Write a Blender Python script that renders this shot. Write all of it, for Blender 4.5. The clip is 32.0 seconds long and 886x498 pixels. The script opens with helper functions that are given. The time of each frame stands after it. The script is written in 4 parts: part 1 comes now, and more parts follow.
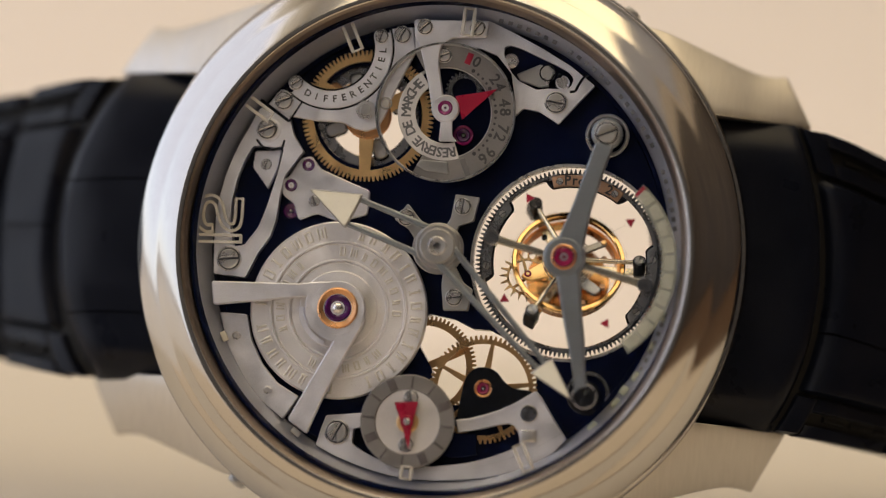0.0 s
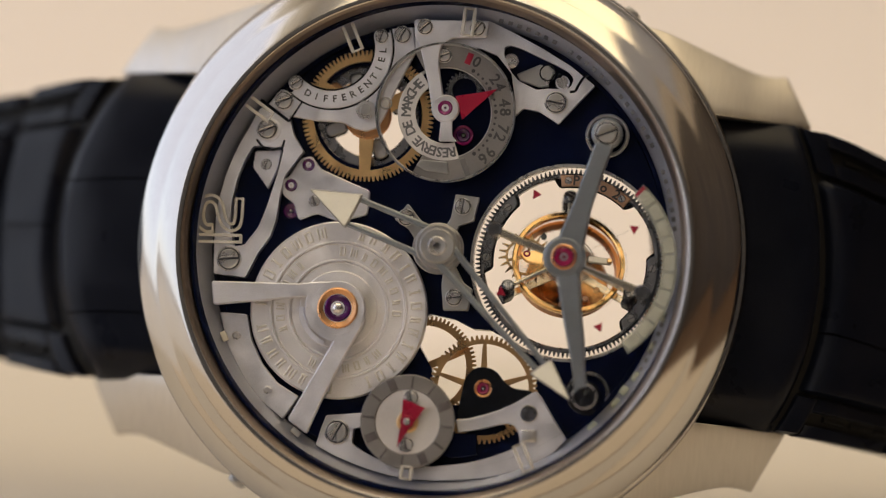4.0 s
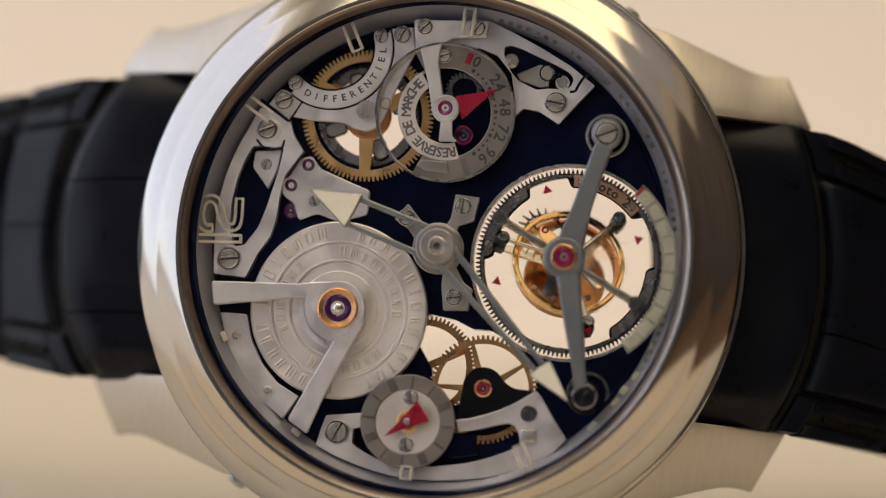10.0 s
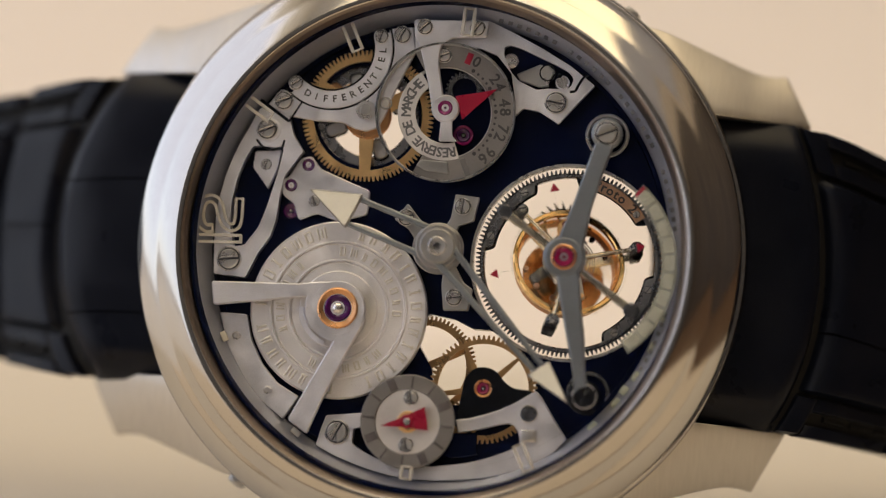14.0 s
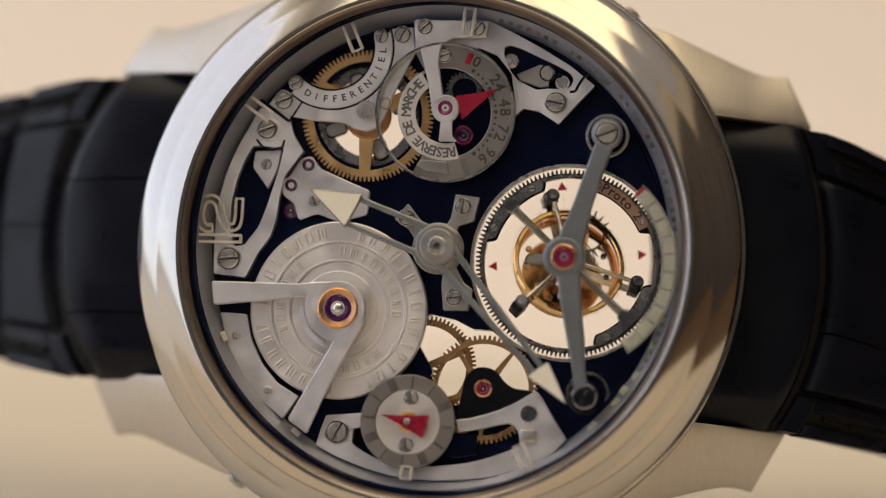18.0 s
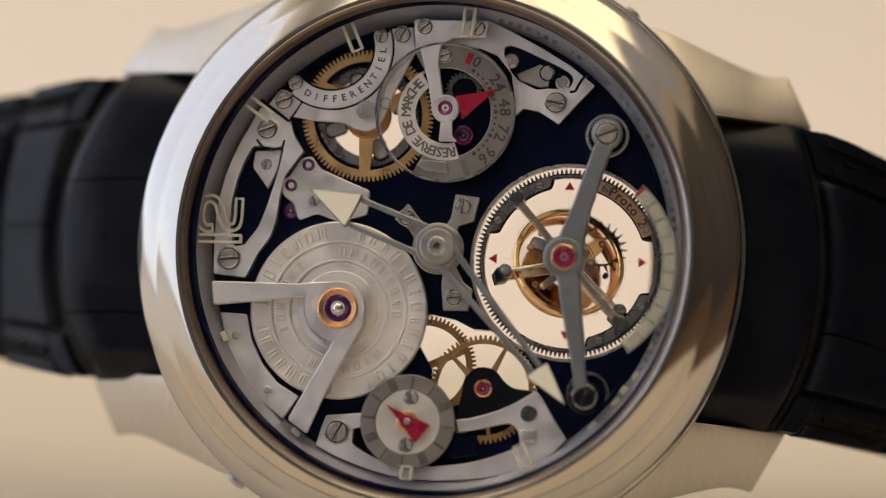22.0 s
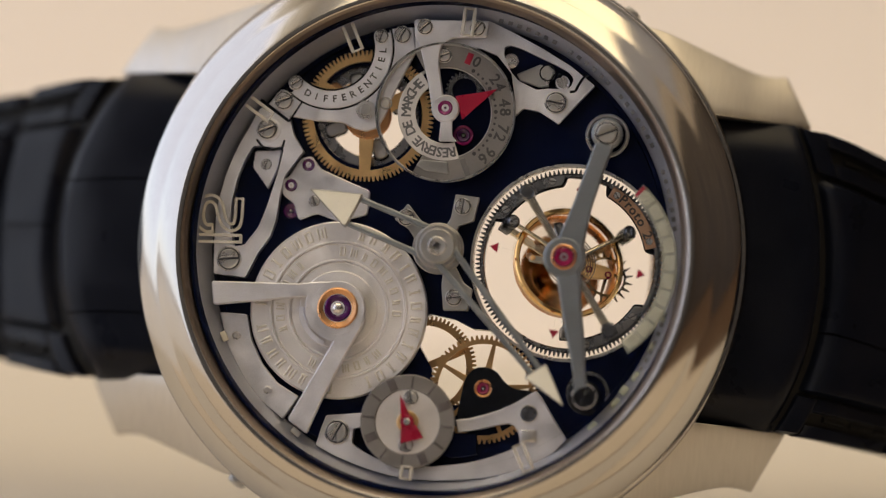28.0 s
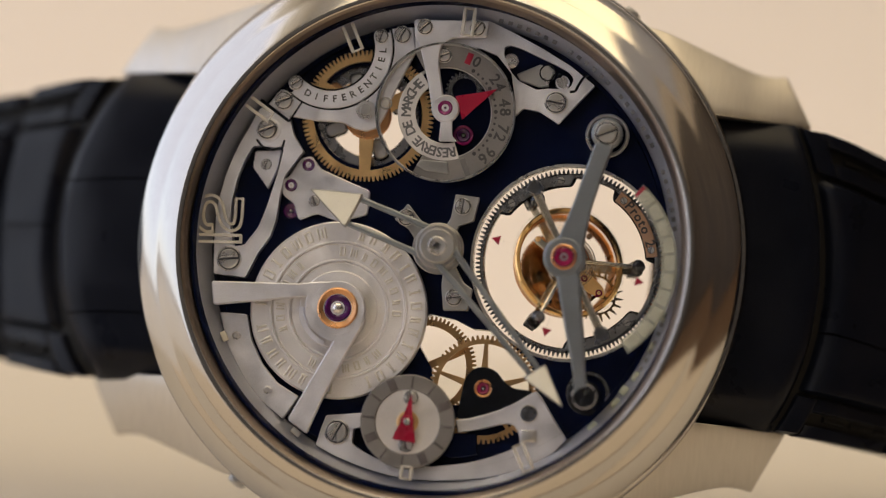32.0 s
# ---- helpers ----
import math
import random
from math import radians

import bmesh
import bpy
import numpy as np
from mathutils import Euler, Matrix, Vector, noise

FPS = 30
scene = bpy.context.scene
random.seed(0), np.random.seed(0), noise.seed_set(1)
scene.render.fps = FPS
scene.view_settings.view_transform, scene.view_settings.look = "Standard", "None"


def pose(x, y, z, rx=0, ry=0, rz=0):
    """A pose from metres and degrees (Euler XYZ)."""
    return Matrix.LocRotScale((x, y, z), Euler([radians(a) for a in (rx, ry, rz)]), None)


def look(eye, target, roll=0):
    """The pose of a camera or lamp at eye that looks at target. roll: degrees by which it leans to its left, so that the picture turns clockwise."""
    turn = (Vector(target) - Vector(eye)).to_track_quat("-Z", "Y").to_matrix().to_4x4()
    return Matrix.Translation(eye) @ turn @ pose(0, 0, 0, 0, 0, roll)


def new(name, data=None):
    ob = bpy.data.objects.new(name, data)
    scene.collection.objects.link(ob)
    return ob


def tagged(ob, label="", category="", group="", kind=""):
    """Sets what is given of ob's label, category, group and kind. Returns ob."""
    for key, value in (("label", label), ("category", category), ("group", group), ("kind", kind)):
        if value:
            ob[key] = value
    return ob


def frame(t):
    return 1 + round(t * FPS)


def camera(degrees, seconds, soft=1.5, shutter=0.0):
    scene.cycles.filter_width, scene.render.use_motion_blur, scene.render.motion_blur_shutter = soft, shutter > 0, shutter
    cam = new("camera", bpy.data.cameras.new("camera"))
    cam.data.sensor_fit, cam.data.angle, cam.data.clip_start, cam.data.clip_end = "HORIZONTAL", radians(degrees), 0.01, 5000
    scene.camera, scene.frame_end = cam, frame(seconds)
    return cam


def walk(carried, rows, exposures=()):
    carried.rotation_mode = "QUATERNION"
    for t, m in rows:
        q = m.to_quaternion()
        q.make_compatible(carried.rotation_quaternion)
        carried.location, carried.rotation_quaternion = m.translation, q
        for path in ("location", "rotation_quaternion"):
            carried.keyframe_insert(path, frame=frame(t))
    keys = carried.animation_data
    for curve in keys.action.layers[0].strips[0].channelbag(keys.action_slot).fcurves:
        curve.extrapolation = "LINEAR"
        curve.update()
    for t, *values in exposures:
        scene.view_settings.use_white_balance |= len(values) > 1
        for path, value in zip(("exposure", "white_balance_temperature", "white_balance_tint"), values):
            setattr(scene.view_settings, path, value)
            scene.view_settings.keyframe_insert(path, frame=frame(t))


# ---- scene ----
MM = 0.001
cam = camera(12.34, 32.0, soft=1.15, shutter=0.5)
EYE, AIM = (0.03088, -0.29382, 0.07534), (0.00020, 0.00000, 0.02325)
walk(cam, [(0, look(EYE, AIM)), (32, look(EYE, AIM))], exposures=[(0, 0.26, 6250, 11), (32, 0.26, 6250, 11)])
cam.data.dof.use_dof = True
cam.data.dof.focus_distance = 0.2996
cam.data.dof.aperture_fstop = 8.0

# ---- light: daylight from a wide window beside the table, plus two added warm area lamps, overhead and upper right ----
world = bpy.data.worlds.new("world")
scene.world = world
world.use_nodes = True
wn = world.node_tree
sky = wn.nodes.new("ShaderNodeTexSky")
sky.sky_type, sky.sun_disc = "NISHITA", False
sky.sun_elevation, sky.sun_rotation = radians(35), radians(120)
wn.links.new(sky.outputs[0], wn.nodes["Background"].inputs[0])
wn.nodes["Background"].inputs[1].default_value = 0.05


def area(name, place, aim, w, h, watts, color):
    data = bpy.data.lights.new(name, "AREA")
    data.shape, data.size, data.size_y, data.energy, data.color = "RECTANGLE", w, h, watts, color
    ob = new(name, data)
    ob.matrix_basis = look(place, aim)
    return ob


area("window_daylight", (-0.67, -0.09, 0.44), (0, -0.09, 0.42), 1.4, 0.84, 3.3, (1.0, 0.955, 0.96))
# unseen warm source, placed to give the bezel its yellow highlights
area("warm_lamp_upper_right", (0.37, 0.02, 0.978), (-0.08, 0.02, 0.528), 0.84, 0.41, 2.2, (1.0, 0.73, 0.35))
# added fill overhead that brightens the scene and the upper reflections
area("added_overhead_fill", (-0.125, -0.06, 1.155), (-0.125, -0.059, 0), 0.71, 1.44, 5.2, (1.0, 0.79, 0.47))

# ---- materials ----


def nodes_of(name):
    m = bpy.data.materials.new(name)
    m.use_nodes = True
    nt = m.node_tree
    return m, nt, nt.nodes["Principled BSDF"]


def surface(name, color, rough=0.4, metal=0.0, grain=4000.0, vary=0.12, bump=0.0, broad=250.0, spec=0.5, coat=0.0,
            rough_vary=0.08, stretch=(1, 1, 1)):
    """A surface with fine grain and broad mottling in colour, gloss and relief."""
    m, nt, b = nodes_of(name)
    tc = nt.nodes.new("ShaderNodeTexCoord")
    mp = nt.nodes.new("ShaderNodeMapping")
    mp.inputs["Scale"].default_value = stretch
    nt.links.new(tc.outputs["Object"], mp.inputs[0])
    fine, wide = nt.nodes.new("ShaderNodeTexNoise"), nt.nodes.new("ShaderNodeTexNoise")
    fine.inputs["Scale"].default_value, wide.inputs["Scale"].default_value = grain, broad
    fine.inputs["Detail"].default_value, wide.inputs["Detail"].default_value = 3, 4
    for n in (fine, wide):
        nt.links.new(mp.outputs[0], n.inputs[0])
    both = nt.nodes.new("ShaderNodeMath")
    both.operation = "ADD"
    nt.links.new(fine.outputs[0], both.inputs[0])
    nt.links.new(wide.outputs[0], both.inputs[1])
    ramp = nt.nodes.new("ShaderNodeMapRange")
    ramp.inputs["From Min"].default_value, ramp.inputs["From Max"].default_value = 0.6, 1.4
    ramp.inputs["To Min"].default_value, ramp.inputs["To Max"].default_value = 1 - vary, 1 + vary
    nt.links.new(both.outputs[0], ramp.inputs[0])
    mul = nt.nodes.new("ShaderNodeVectorMath")
    mul.operation = "SCALE"
    mul.inputs[0].default_value = color
    nt.links.new(ramp.outputs[0], mul.inputs["Scale"])
    nt.links.new(mul.outputs[0], b.inputs["Base Color"])
    rr = nt.nodes.new("ShaderNodeMapRange")
    rr.inputs["From Min"].default_value, rr.inputs["From Max"].default_value = 0.3, 0.7
    rr.inputs["To Min"].default_value = max(0.02, rough - rough_vary)
    rr.inputs["To Max"].default_value = min(1, rough + rough_vary)
    nt.links.new(wide.outputs[0], rr.inputs[0])
    nt.links.new(rr.outputs[0], b.inputs["Roughness"])
    b.inputs["Metallic"].default_value = metal
    b.inputs["Specular IOR Level"].default_value = spec
    b.inputs["Coat Weight"].default_value = coat
    b.inputs["Coat Roughness"].default_value = 0.1
    if bump:
        bp = nt.nodes.new("ShaderNodeBump")
        bp.inputs["Strength"].default_value = bump
        bp.inputs["Distance"].default_value = 0.00004
        nt.links.new(fine.outputs[0], bp.inputs["Height"])
        nt.links.new(bp.outputs[0], b.inputs["Normal"])
    return m


def filmy(name, color, cover):
    """A thin translucent print that lets what lies under it show through."""
    m = surface(name, color, 0.5, 0, 8000, 0.08, 0.1, 900)
    m.node_tree.nodes["Principled BSDF"].inputs["Alpha"].default_value = cover
    return m


def glassy(name, color, ior=1.45, rough=0.0):
    m, nt, b = nodes_of(name)
    b.inputs["Base Color"].default_value = (*color, 1)
    b.inputs["Transmission Weight"].default_value = 1
    b.inputs["IOR"].default_value = ior
    b.inputs["Roughness"].default_value = rough
    return m


PLATINUM = surface("polished_platinum", (0.60, 0.58, 0.56), 0.125, 1, 900, 0.03, 0.0, 120, rough_vary=0.03)
BRUSHED_CASE = surface("satin_platinum", (0.66, 0.63, 0.59), 0.5, 1, 700, 0.06, 0.0, 120, stretch=(6, 0.6, 1))
FROSTED = surface("frosted_nickel_silver", (0.79, 0.795, 0.875), 0.42, 1, 14000, 0.10, 0.35, 700)
BARREL_TOP = surface("frosted_barrel_steel", (0.82, 0.805, 0.83), 0.46, 1, 12000, 0.10, 0.45, 600)
STEEL = surface("polished_steel", (0.78, 0.77, 0.78), 0.29, 1, 5000, 0.06, 0.05, 900)
DARK_STEEL = surface("dark_polished_steel", (0.26, 0.27, 0.30), 0.22, 1, 5000, 0.12, 0.05, 900)
MATT_STEEL = surface("satin_steel", (0.50, 0.50, 0.51), 0.38, 1, 9000, 0.10, 0.15, 900)
BLACK_STEEL = surface("black_polished_steel", (0.05, 0.055, 0.07), 0.18, 1, 5000, 0.2, 0.0, 900)
NAVY_PLATE = surface("blue_black_mainplate", (0.0016, 0.0036, 0.0185), 0.2, 0.0, 9000, 0.25, 0.05, 300, spec=0.16)
GOLD = surface("gilt_brass", (0.93, 0.63, 0.31), 0.32, 1, 8000, 0.08, 0.10, 900)
# darker copy of the gilt brass: backlit shade put into the colour
SHADED_BRASS = surface("shaded_gilt_brass", (0.64, 0.41, 0.20), 0.3, 1, 8000, 0.10, 0.10, 900)
BRIGHT_GOLD = surface("polished_gold", (0.95, 0.62, 0.26), 0.14, 1, 5000, 0.06, 0.0, 900)
COPPER = surface("copper_gilt", (0.66, 0.36, 0.18), 0.30, 1, 8000, 0.12, 0.10, 900)
BRONZE = surface("bronze_nameplate", (0.46, 0.29, 0.20), 0.40, 0.6, 9000, 0.12, 0.10, 900)
RUBY = surface("synthetic_ruby", (0.19, 0.004, 0.05), 0.08, 0, 5000, 0.15, 0.0, 900, spec=0.5, coat=0.2)
VIOLET = surface("violet_ruby", (0.045, 0.003, 0.062), 0.08, 0, 5000, 0.15, 0.0, 900, spec=0.5, coat=0.2)
MAGENTA = surface("magenta_ruby", (0.13, 0.004, 0.07), 0.08, 0, 5000, 0.15, 0.0, 900, spec=0.5, coat=0.2)
RED = surface("red_lacquer", (0.23, 0.003, 0.026), 0.30, 0, 6000, 0.08, 0.0, 700)
INK = surface("black_ink", (0.03, 0.03, 0.035), 0.5, 0, 6000, 0.2, 0.0, 700)
FAINT_INK = surface("faint_print", (0.13, 0.13, 0.14), 0.5, 0.2, 6000, 0.15, 0.0, 700)
DIAL_MARK = surface("dark_dial_block", (0.11, 0.10, 0.105), 0.5, 0.6, 6000, 0.15, 0.0, 700)
DARK_PRINT = surface("dark_grey_print", (0.045, 0.045, 0.05), 0.5, 0.2, 6000, 0.2, 0.0, 700)
SOFT_INK = surface("worn_grey_ink", (0.12, 0.12, 0.13), 0.5, 0.3, 6000, 0.2, 0.0, 700)
BRIDGE_STEEL = surface("grey_satin_steel", (0.335, 0.372, 0.425), 0.38, 1, 6000, 0.05, 0.03, 900, rough_vary=0.04)
DIM_LUME = surface("dim_luminous_paint", (0.30, 0.32, 0.27), 0.5, 0, 8000, 0.10, 0.1, 900)
LUME = surface("ivory_luminous_paint", (0.72, 0.71, 0.645), 0.55, 0, 8000, 0.05, 0.1, 900)
LUME_FILM = filmy("translucent_luminous_print", (0.56, 0.53, 0.49), 0.55)
BLOCK_FILM = filmy("pale_green_scale_blocks", (0.50, 0.51, 0.44), 0.38)
SECTOR_FILM = filmy("frosted_clear_sector", (0.36, 0.38, 0.345), 0.48)
PALE_LUME = surface("pale_luminous_paint", (0.47, 0.45, 0.415), 0.5, 0, 8000, 0.08, 0.1, 900)
SILVER_DIAL = surface("silvered_dial", (0.69, 0.67, 0.68), 0.45, 0.85, 12000, 0.08, 0.2, 700)
GREY_DIAL = surface("grey_ruthenium_dial", (0.24, 0.23, 0.235), 0.45, 0.85, 12000, 0.10, 0.2, 700)
FLANGE = surface("slate_grey_flange", (0.29, 0.305, 0.37), 0.38, 0.45, 9000, 0.10, 0.1, 700)
LEATHER = surface("black_alligator_leather", (0.0042, 0.0060, 0.0140), 0.34, 0, 5000, 0.25, 0.25, 260, spec=0.21)
LINING = surface("black_calf_lining", (0.010, 0.010, 0.011), 0.6, 0, 6000, 0.2, 0.4, 300, spec=0.3)
THREAD = surface("black_thread", (0.006, 0.006, 0.007), 0.7, 0, 9000, 0.2, 0.4, 900, spec=0.3)
CLOTH = surface("cream_cover", (0.71, 0.66, 0.59), 0.8, 0, 1500, 0.03, 0.15, 30, spec=0.2)
BOUNCE_TAN = surface("tan_bounce_sheet", (0.77, 0.67, 0.54), 0.7, 0, 1500, 0.06, 0.15, 30, spec=0.2)
BOUNCE_WHITE = surface("white_bounce_sheet", (0.86, 0.845, 0.85), 0.8, 0, 1500, 0.03, 0.15, 30, spec=0.2)
PAPER = surface("cream_paper", (0.90, 0.835, 0.805), 0.75, 0, 900, 0.015, 0.1, 14, spec=0.2)
DARK_PANEL = surface("streaked_dark_panel", (0.085, 0.065, 0.050), 0.5, 0, 60, 0.85, 0.0, 9, spec=0.3, stretch=(1, 3, 0.25))
WALL_PAINT = surface("room_wall_paint", (0.42, 0.42, 0.43), 0.8, 0, 300, 0.05, 0.0, 3, spec=0.2)
DARK_WALL = surface("dark_grey_unseen_wall", (0.13, 0.13, 0.135), 0.8, 0, 300, 0.05, 0.0, 3, spec=0.2)
WARM_PAINT = surface("cream_wall_paint", (0.60, 0.50, 0.38), 0.8, 0, 300, 0.03, 0.0, 3, spec=0.2)
CEILING_PAINT = surface("white_ceiling_paint", (0.80, 0.79, 0.78), 0.8, 0, 300, 0.03, 0.0, 3, spec=0.2)
WOOD_FLOOR = surface("dark_wood_floor", (0.12, 0.07, 0.04), 0.5, 0, 60, 0.2, 0.0, 6, spec=0.3, stretch=(1, 8, 1))
# browner than the platinum: the wall's dark reflection is put into the colour
INNER_WALL = surface("satin_bezel_wall_darkened", (0.24, 0.20, 0.18), 0.48, 1, 3000, 0.08, 0.1, 300)
CAGE_STEEL = surface("grey_cage_steel", (0.36, 0.37, 0.40), 0.27, 1, 6000, 0.12, 0.08, 900)
CHAMPAGNE = surface("champagne_polished_steel", (0.80, 0.74, 0.62), 0.2, 1, 5000, 0.08, 0.05, 900)
ESCAPE_BRONZE = surface("dark_gilt_escape_bronze", (0.24, 0.17, 0.095), 0.2, 1, 6000, 0.12, 0.05, 900)
FIXED_COPPER = surface("polished_copper", (0.52, 0.24, 0.085), 0.15, 1, 6000, 0.12, 0.03, 900)
# darker than the barrel: shade at the engraving's edges put into the colour
RELIEF_STEEL = surface("shaded_engraving_steel", (0.70, 0.675, 0.645), 0.5, 1, 9000, 0.12, 0.3, 900)
GROOVE_DARK = surface("dark_red_brown_groove", (0.020, 0.008, 0.008), 0.4, 0, 3000, 0.2, 0.1, 300, spec=0.3)
SAPPHIRE = glassy("sapphire_crystal", (1, 1, 1), 1.02)

# ---- mesh helpers; plans are in millimetres ----


def finish(bm, sharp=32):
    bmesh.ops.recalc_face_normals(bm, faces=bm.faces)
    for f in bm.faces:
        f.smooth = True
    for e in bm.edges:
        if len(e.link_faces) == 2 and e.calc_face_angle(0) > radians(sharp):
            e.smooth = False
    return bm


def mesh_of(name, bm, material, sharp=32):
    finish(bm, sharp)
    bmesh.ops.scale(bm, vec=(MM, MM, MM), verts=bm.verts)
    me = bpy.data.meshes.new(name)
    bm.to_mesh(me)
    bm.free()
    me.materials.append(material)
    return me


def put(name, me, parent, place=(0, 0, 0), turn=0.0, label="", tilt=(0, 0)):
    ob = new(name, me)
    ob.parent = parent
    ob.matrix_basis = pose(place[0] * MM, place[1] * MM, place[2] * MM, tilt[0], tilt[1], turn)
    return tagged(ob, label)


def part(name, bm, material, parent, label="", place=(0, 0, 0), turn=0.0, tilt=(0, 0), sharp=32):
    return put(name, mesh_of(name, bm, material, sharp), parent, place, turn, label, tilt)


def lathe(profile, seg=64, a0=0.0, a1=360.0, closed=True):
    """Turns a profile of (radius, height) round the z axis."""
    bm = bmesh.new()
    full = abs(a1 - a0) > 359.9
    n = seg if full else seg + 1
    rings = []
    for i in range(n):
        a = radians(a0 + (a1 - a0) * i / seg)
        rings.append([bm.verts.new((r * math.cos(a), r * math.sin(a), z)) for r, z in profile])
    m = len(profile)
    for i in range(seg):
        p, q = rings[i], rings[(i + 1) % n]
        for j in range(m if closed else m - 1):
            k = (j + 1) % m
            bm.faces.new((p[j], q[j], q[k], p[k]))
    if not full and closed:
        bm.faces.new(rings[0])
        bm.faces.new(list(reversed(rings[-1])))
    bmesh.ops.remove_doubles(bm, verts=bm.verts, dist=1e-5)
    return bm


def puck(r, z0, z1, c=0.05, seg=40, hole=0.0):
    """A disc with chamfered edges, or a ring if it has a hole."""
    if hole:
        return lathe([(hole, z0), (r, z0), (r, z1 - c), (r - c, z1), (hole + c, z1), (hole, z1 - c)], seg)
    return lathe([(0, z0), (r, z0), (r, z1 - c), (r - c, z1), (0, z1)], seg, closed=False)


def prism(outline, z0, z1, c=0.06, holes=()):
    """A plate with a chamfered top edge; holes are further outlines, cut right through."""
    bm = bmesh.new()
    loops = []
    for line in (outline, *holes):
        vs = [bm.verts.new((x, y, z0)) for x, y in line]
        loops.append([bm.edges.new((vs[i], vs[(i + 1) % len(vs)])) for i in range(len(vs))])
    if holes:
        bmesh.ops.triangle_fill(bm, edges=[e for lp in loops for e in lp], use_beauty=True)
    else:
        bm.faces.new([v for v in bm.verts])
    base = list(bm.faces)
    made = bmesh.ops.extrude_face_region(bm, geom=base)["geom"]
    top = [g for g in made if isinstance(g, bmesh.types.BMVert)]
    bmesh.ops.translate(bm, vec=(0, 0, z1 - z0), verts=top)
    if c:
        rim = [e for e in bm.edges if all(abs(v.co.z - z1) < 1e-6 for v in e.verts)
               and len(e.link_faces) == 2 and abs(e.calc_face_angle(0)) > 0.5]
        bmesh.ops.bevel(bm, geom=rim, offset=c, segments=1, profile=0.5, affect="EDGES", clamp_overlap=True)
    return bm


def arc(cx, cy, r, a0, a1, n=12):
    return [(cx + r * math.cos(radians(a0 + (a1 - a0) * i / n)), cy + r * math.sin(radians(a0 + (a1 - a0) * i / n)))
            for i in range(n + 1)]


def sector(cx, cy, r0, r1, a0, a1, n=24):
    return arc(cx, cy, r1, a0, a1, n) + arc(cx, cy, r0, a1, a0, n)


def join(*bms):
    out = bms[0]
    for b in bms[1:]:
        me = bpy.data.meshes.new("joined")
        b.to_mesh(me)
        b.free()
        out.from_mesh(me)
        bpy.data.meshes.remove(me)
    return out


def moved(bm, x=0, y=0, z=0, turn=0.0):
    bmesh.ops.rotate(bm, cent=(0, 0, 0), matrix=Matrix.Rotation(radians(turn), 3, "Z"), verts=bm.verts)
    bmesh.ops.translate(bm, vec=(x, y, z), verts=bm.verts)
    return bm


def bar(p, q, w0, w1, z0, z1, c=0.05):
    """A straight arm from p to q, w0 wide at p and w1 at q."""
    d = Vector((q[0] - p[0], q[1] - p[1])).normalized()
    n = Vector((-d.y, d.x))
    line = [(p[0] + n.x * w0 / 2, p[1] + n.y * w0 / 2), (p[0] - n.x * w0 / 2, p[1] - n.y * w0 / 2),
            (q[0] - n.x * w1 / 2, q[1] - n.y * w1 / 2), (q[0] + n.x * w1 / 2, q[1] + n.y * w1 / 2)]
    return prism(line, z0, z1, c)


def rod(p, q, r0, r1=None, seg=12):
    """A round bar between two points in space."""
    p, q = Vector(p), Vector(q)
    r1 = r0 if r1 is None else r1
    bm = bmesh.new()
    bmesh.ops.create_cone(bm, cap_ends=True, segments=seg, radius1=r0, radius2=r1, depth=(q - p).length)
    turn = (q - p).to_track_quat("Z", "Y").to_matrix().to_4x4()
    bmesh.ops.transform(bm, matrix=Matrix.Translation((p + q) / 2) @ turn, verts=bm.verts)
    return bm


def block(x, y, z, sx, sy, sz, c=0.06):
    bm = bmesh.new()
    bmesh.ops.create_cube(bm, size=1)
    bmesh.ops.scale(bm, vec=(sx, sy, sz), verts=bm.verts)
    bmesh.ops.bevel(bm, geom=list(bm.edges), offset=c, segments=2, profile=0.5, affect="EDGES")
    bmesh.ops.translate(bm, vec=(x, y, z), verts=bm.verts)
    return bm


def gear(r_hole, r_root, r_tip, n, z0, z1, tooth=(0.46, 0.80), gap=0.28):
    """A toothed ring with n trapezoid teeth."""
    bm = bmesh.new()
    outer, inner = [], []
    for i in range(n):
        for f, r in ((0.0, r_root), (gap, r_root), (tooth[0], r_tip), (tooth[1], r_tip)):
            a = 2 * math.pi * (i + f) / n
            outer.append((r * math.cos(a), r * math.sin(a)))
            inner.append((r_hole * math.cos(a), r_hole * math.sin(a)))
    m = len(outer)
    lv = [[bm.verts.new((x, y, z)) for x, y in line] for line, z in ((outer, z0), (outer, z1), (inner, z1), (inner, z0))]
    for a in range(4):
        b = (a + 1) % 4
        for i in range(m):
            j = (i + 1) % m
            bm.faces.new((lv[a][i], lv[a][j], lv[b][j], lv[b][i]))
    return bm


LETTERS = {}


def letter(ch, size, depth, material):
    """A raised letter as a mesh, in millimetres, centred on its place."""
    key = (ch, size, depth, material.name)
    if key not in LETTERS:
        cu = bpy.data.curves.new("letter", "FONT")
        cu.body, cu.size, cu.extrude, cu.align_x, cu.align_y = ch, size * MM, depth * MM, "CENTER", "CENTER"
        cu.resolution_u, cu.offset = 2, size * 0.022 * MM
        tmp = bpy.data.objects.new("letter", cu)
        scene.collection.objects.link(tmp)
        bpy.context.view_layer.update()
        me = bpy.data.meshes.new_from_object(tmp.evaluated_get(bpy.context.evaluated_depsgraph_get()))
        bpy.data.objects.remove(tmp)
        me.materials.clear()
        me.materials.append(material)
        LETTERS[key] = me
    return LETTERS[key]


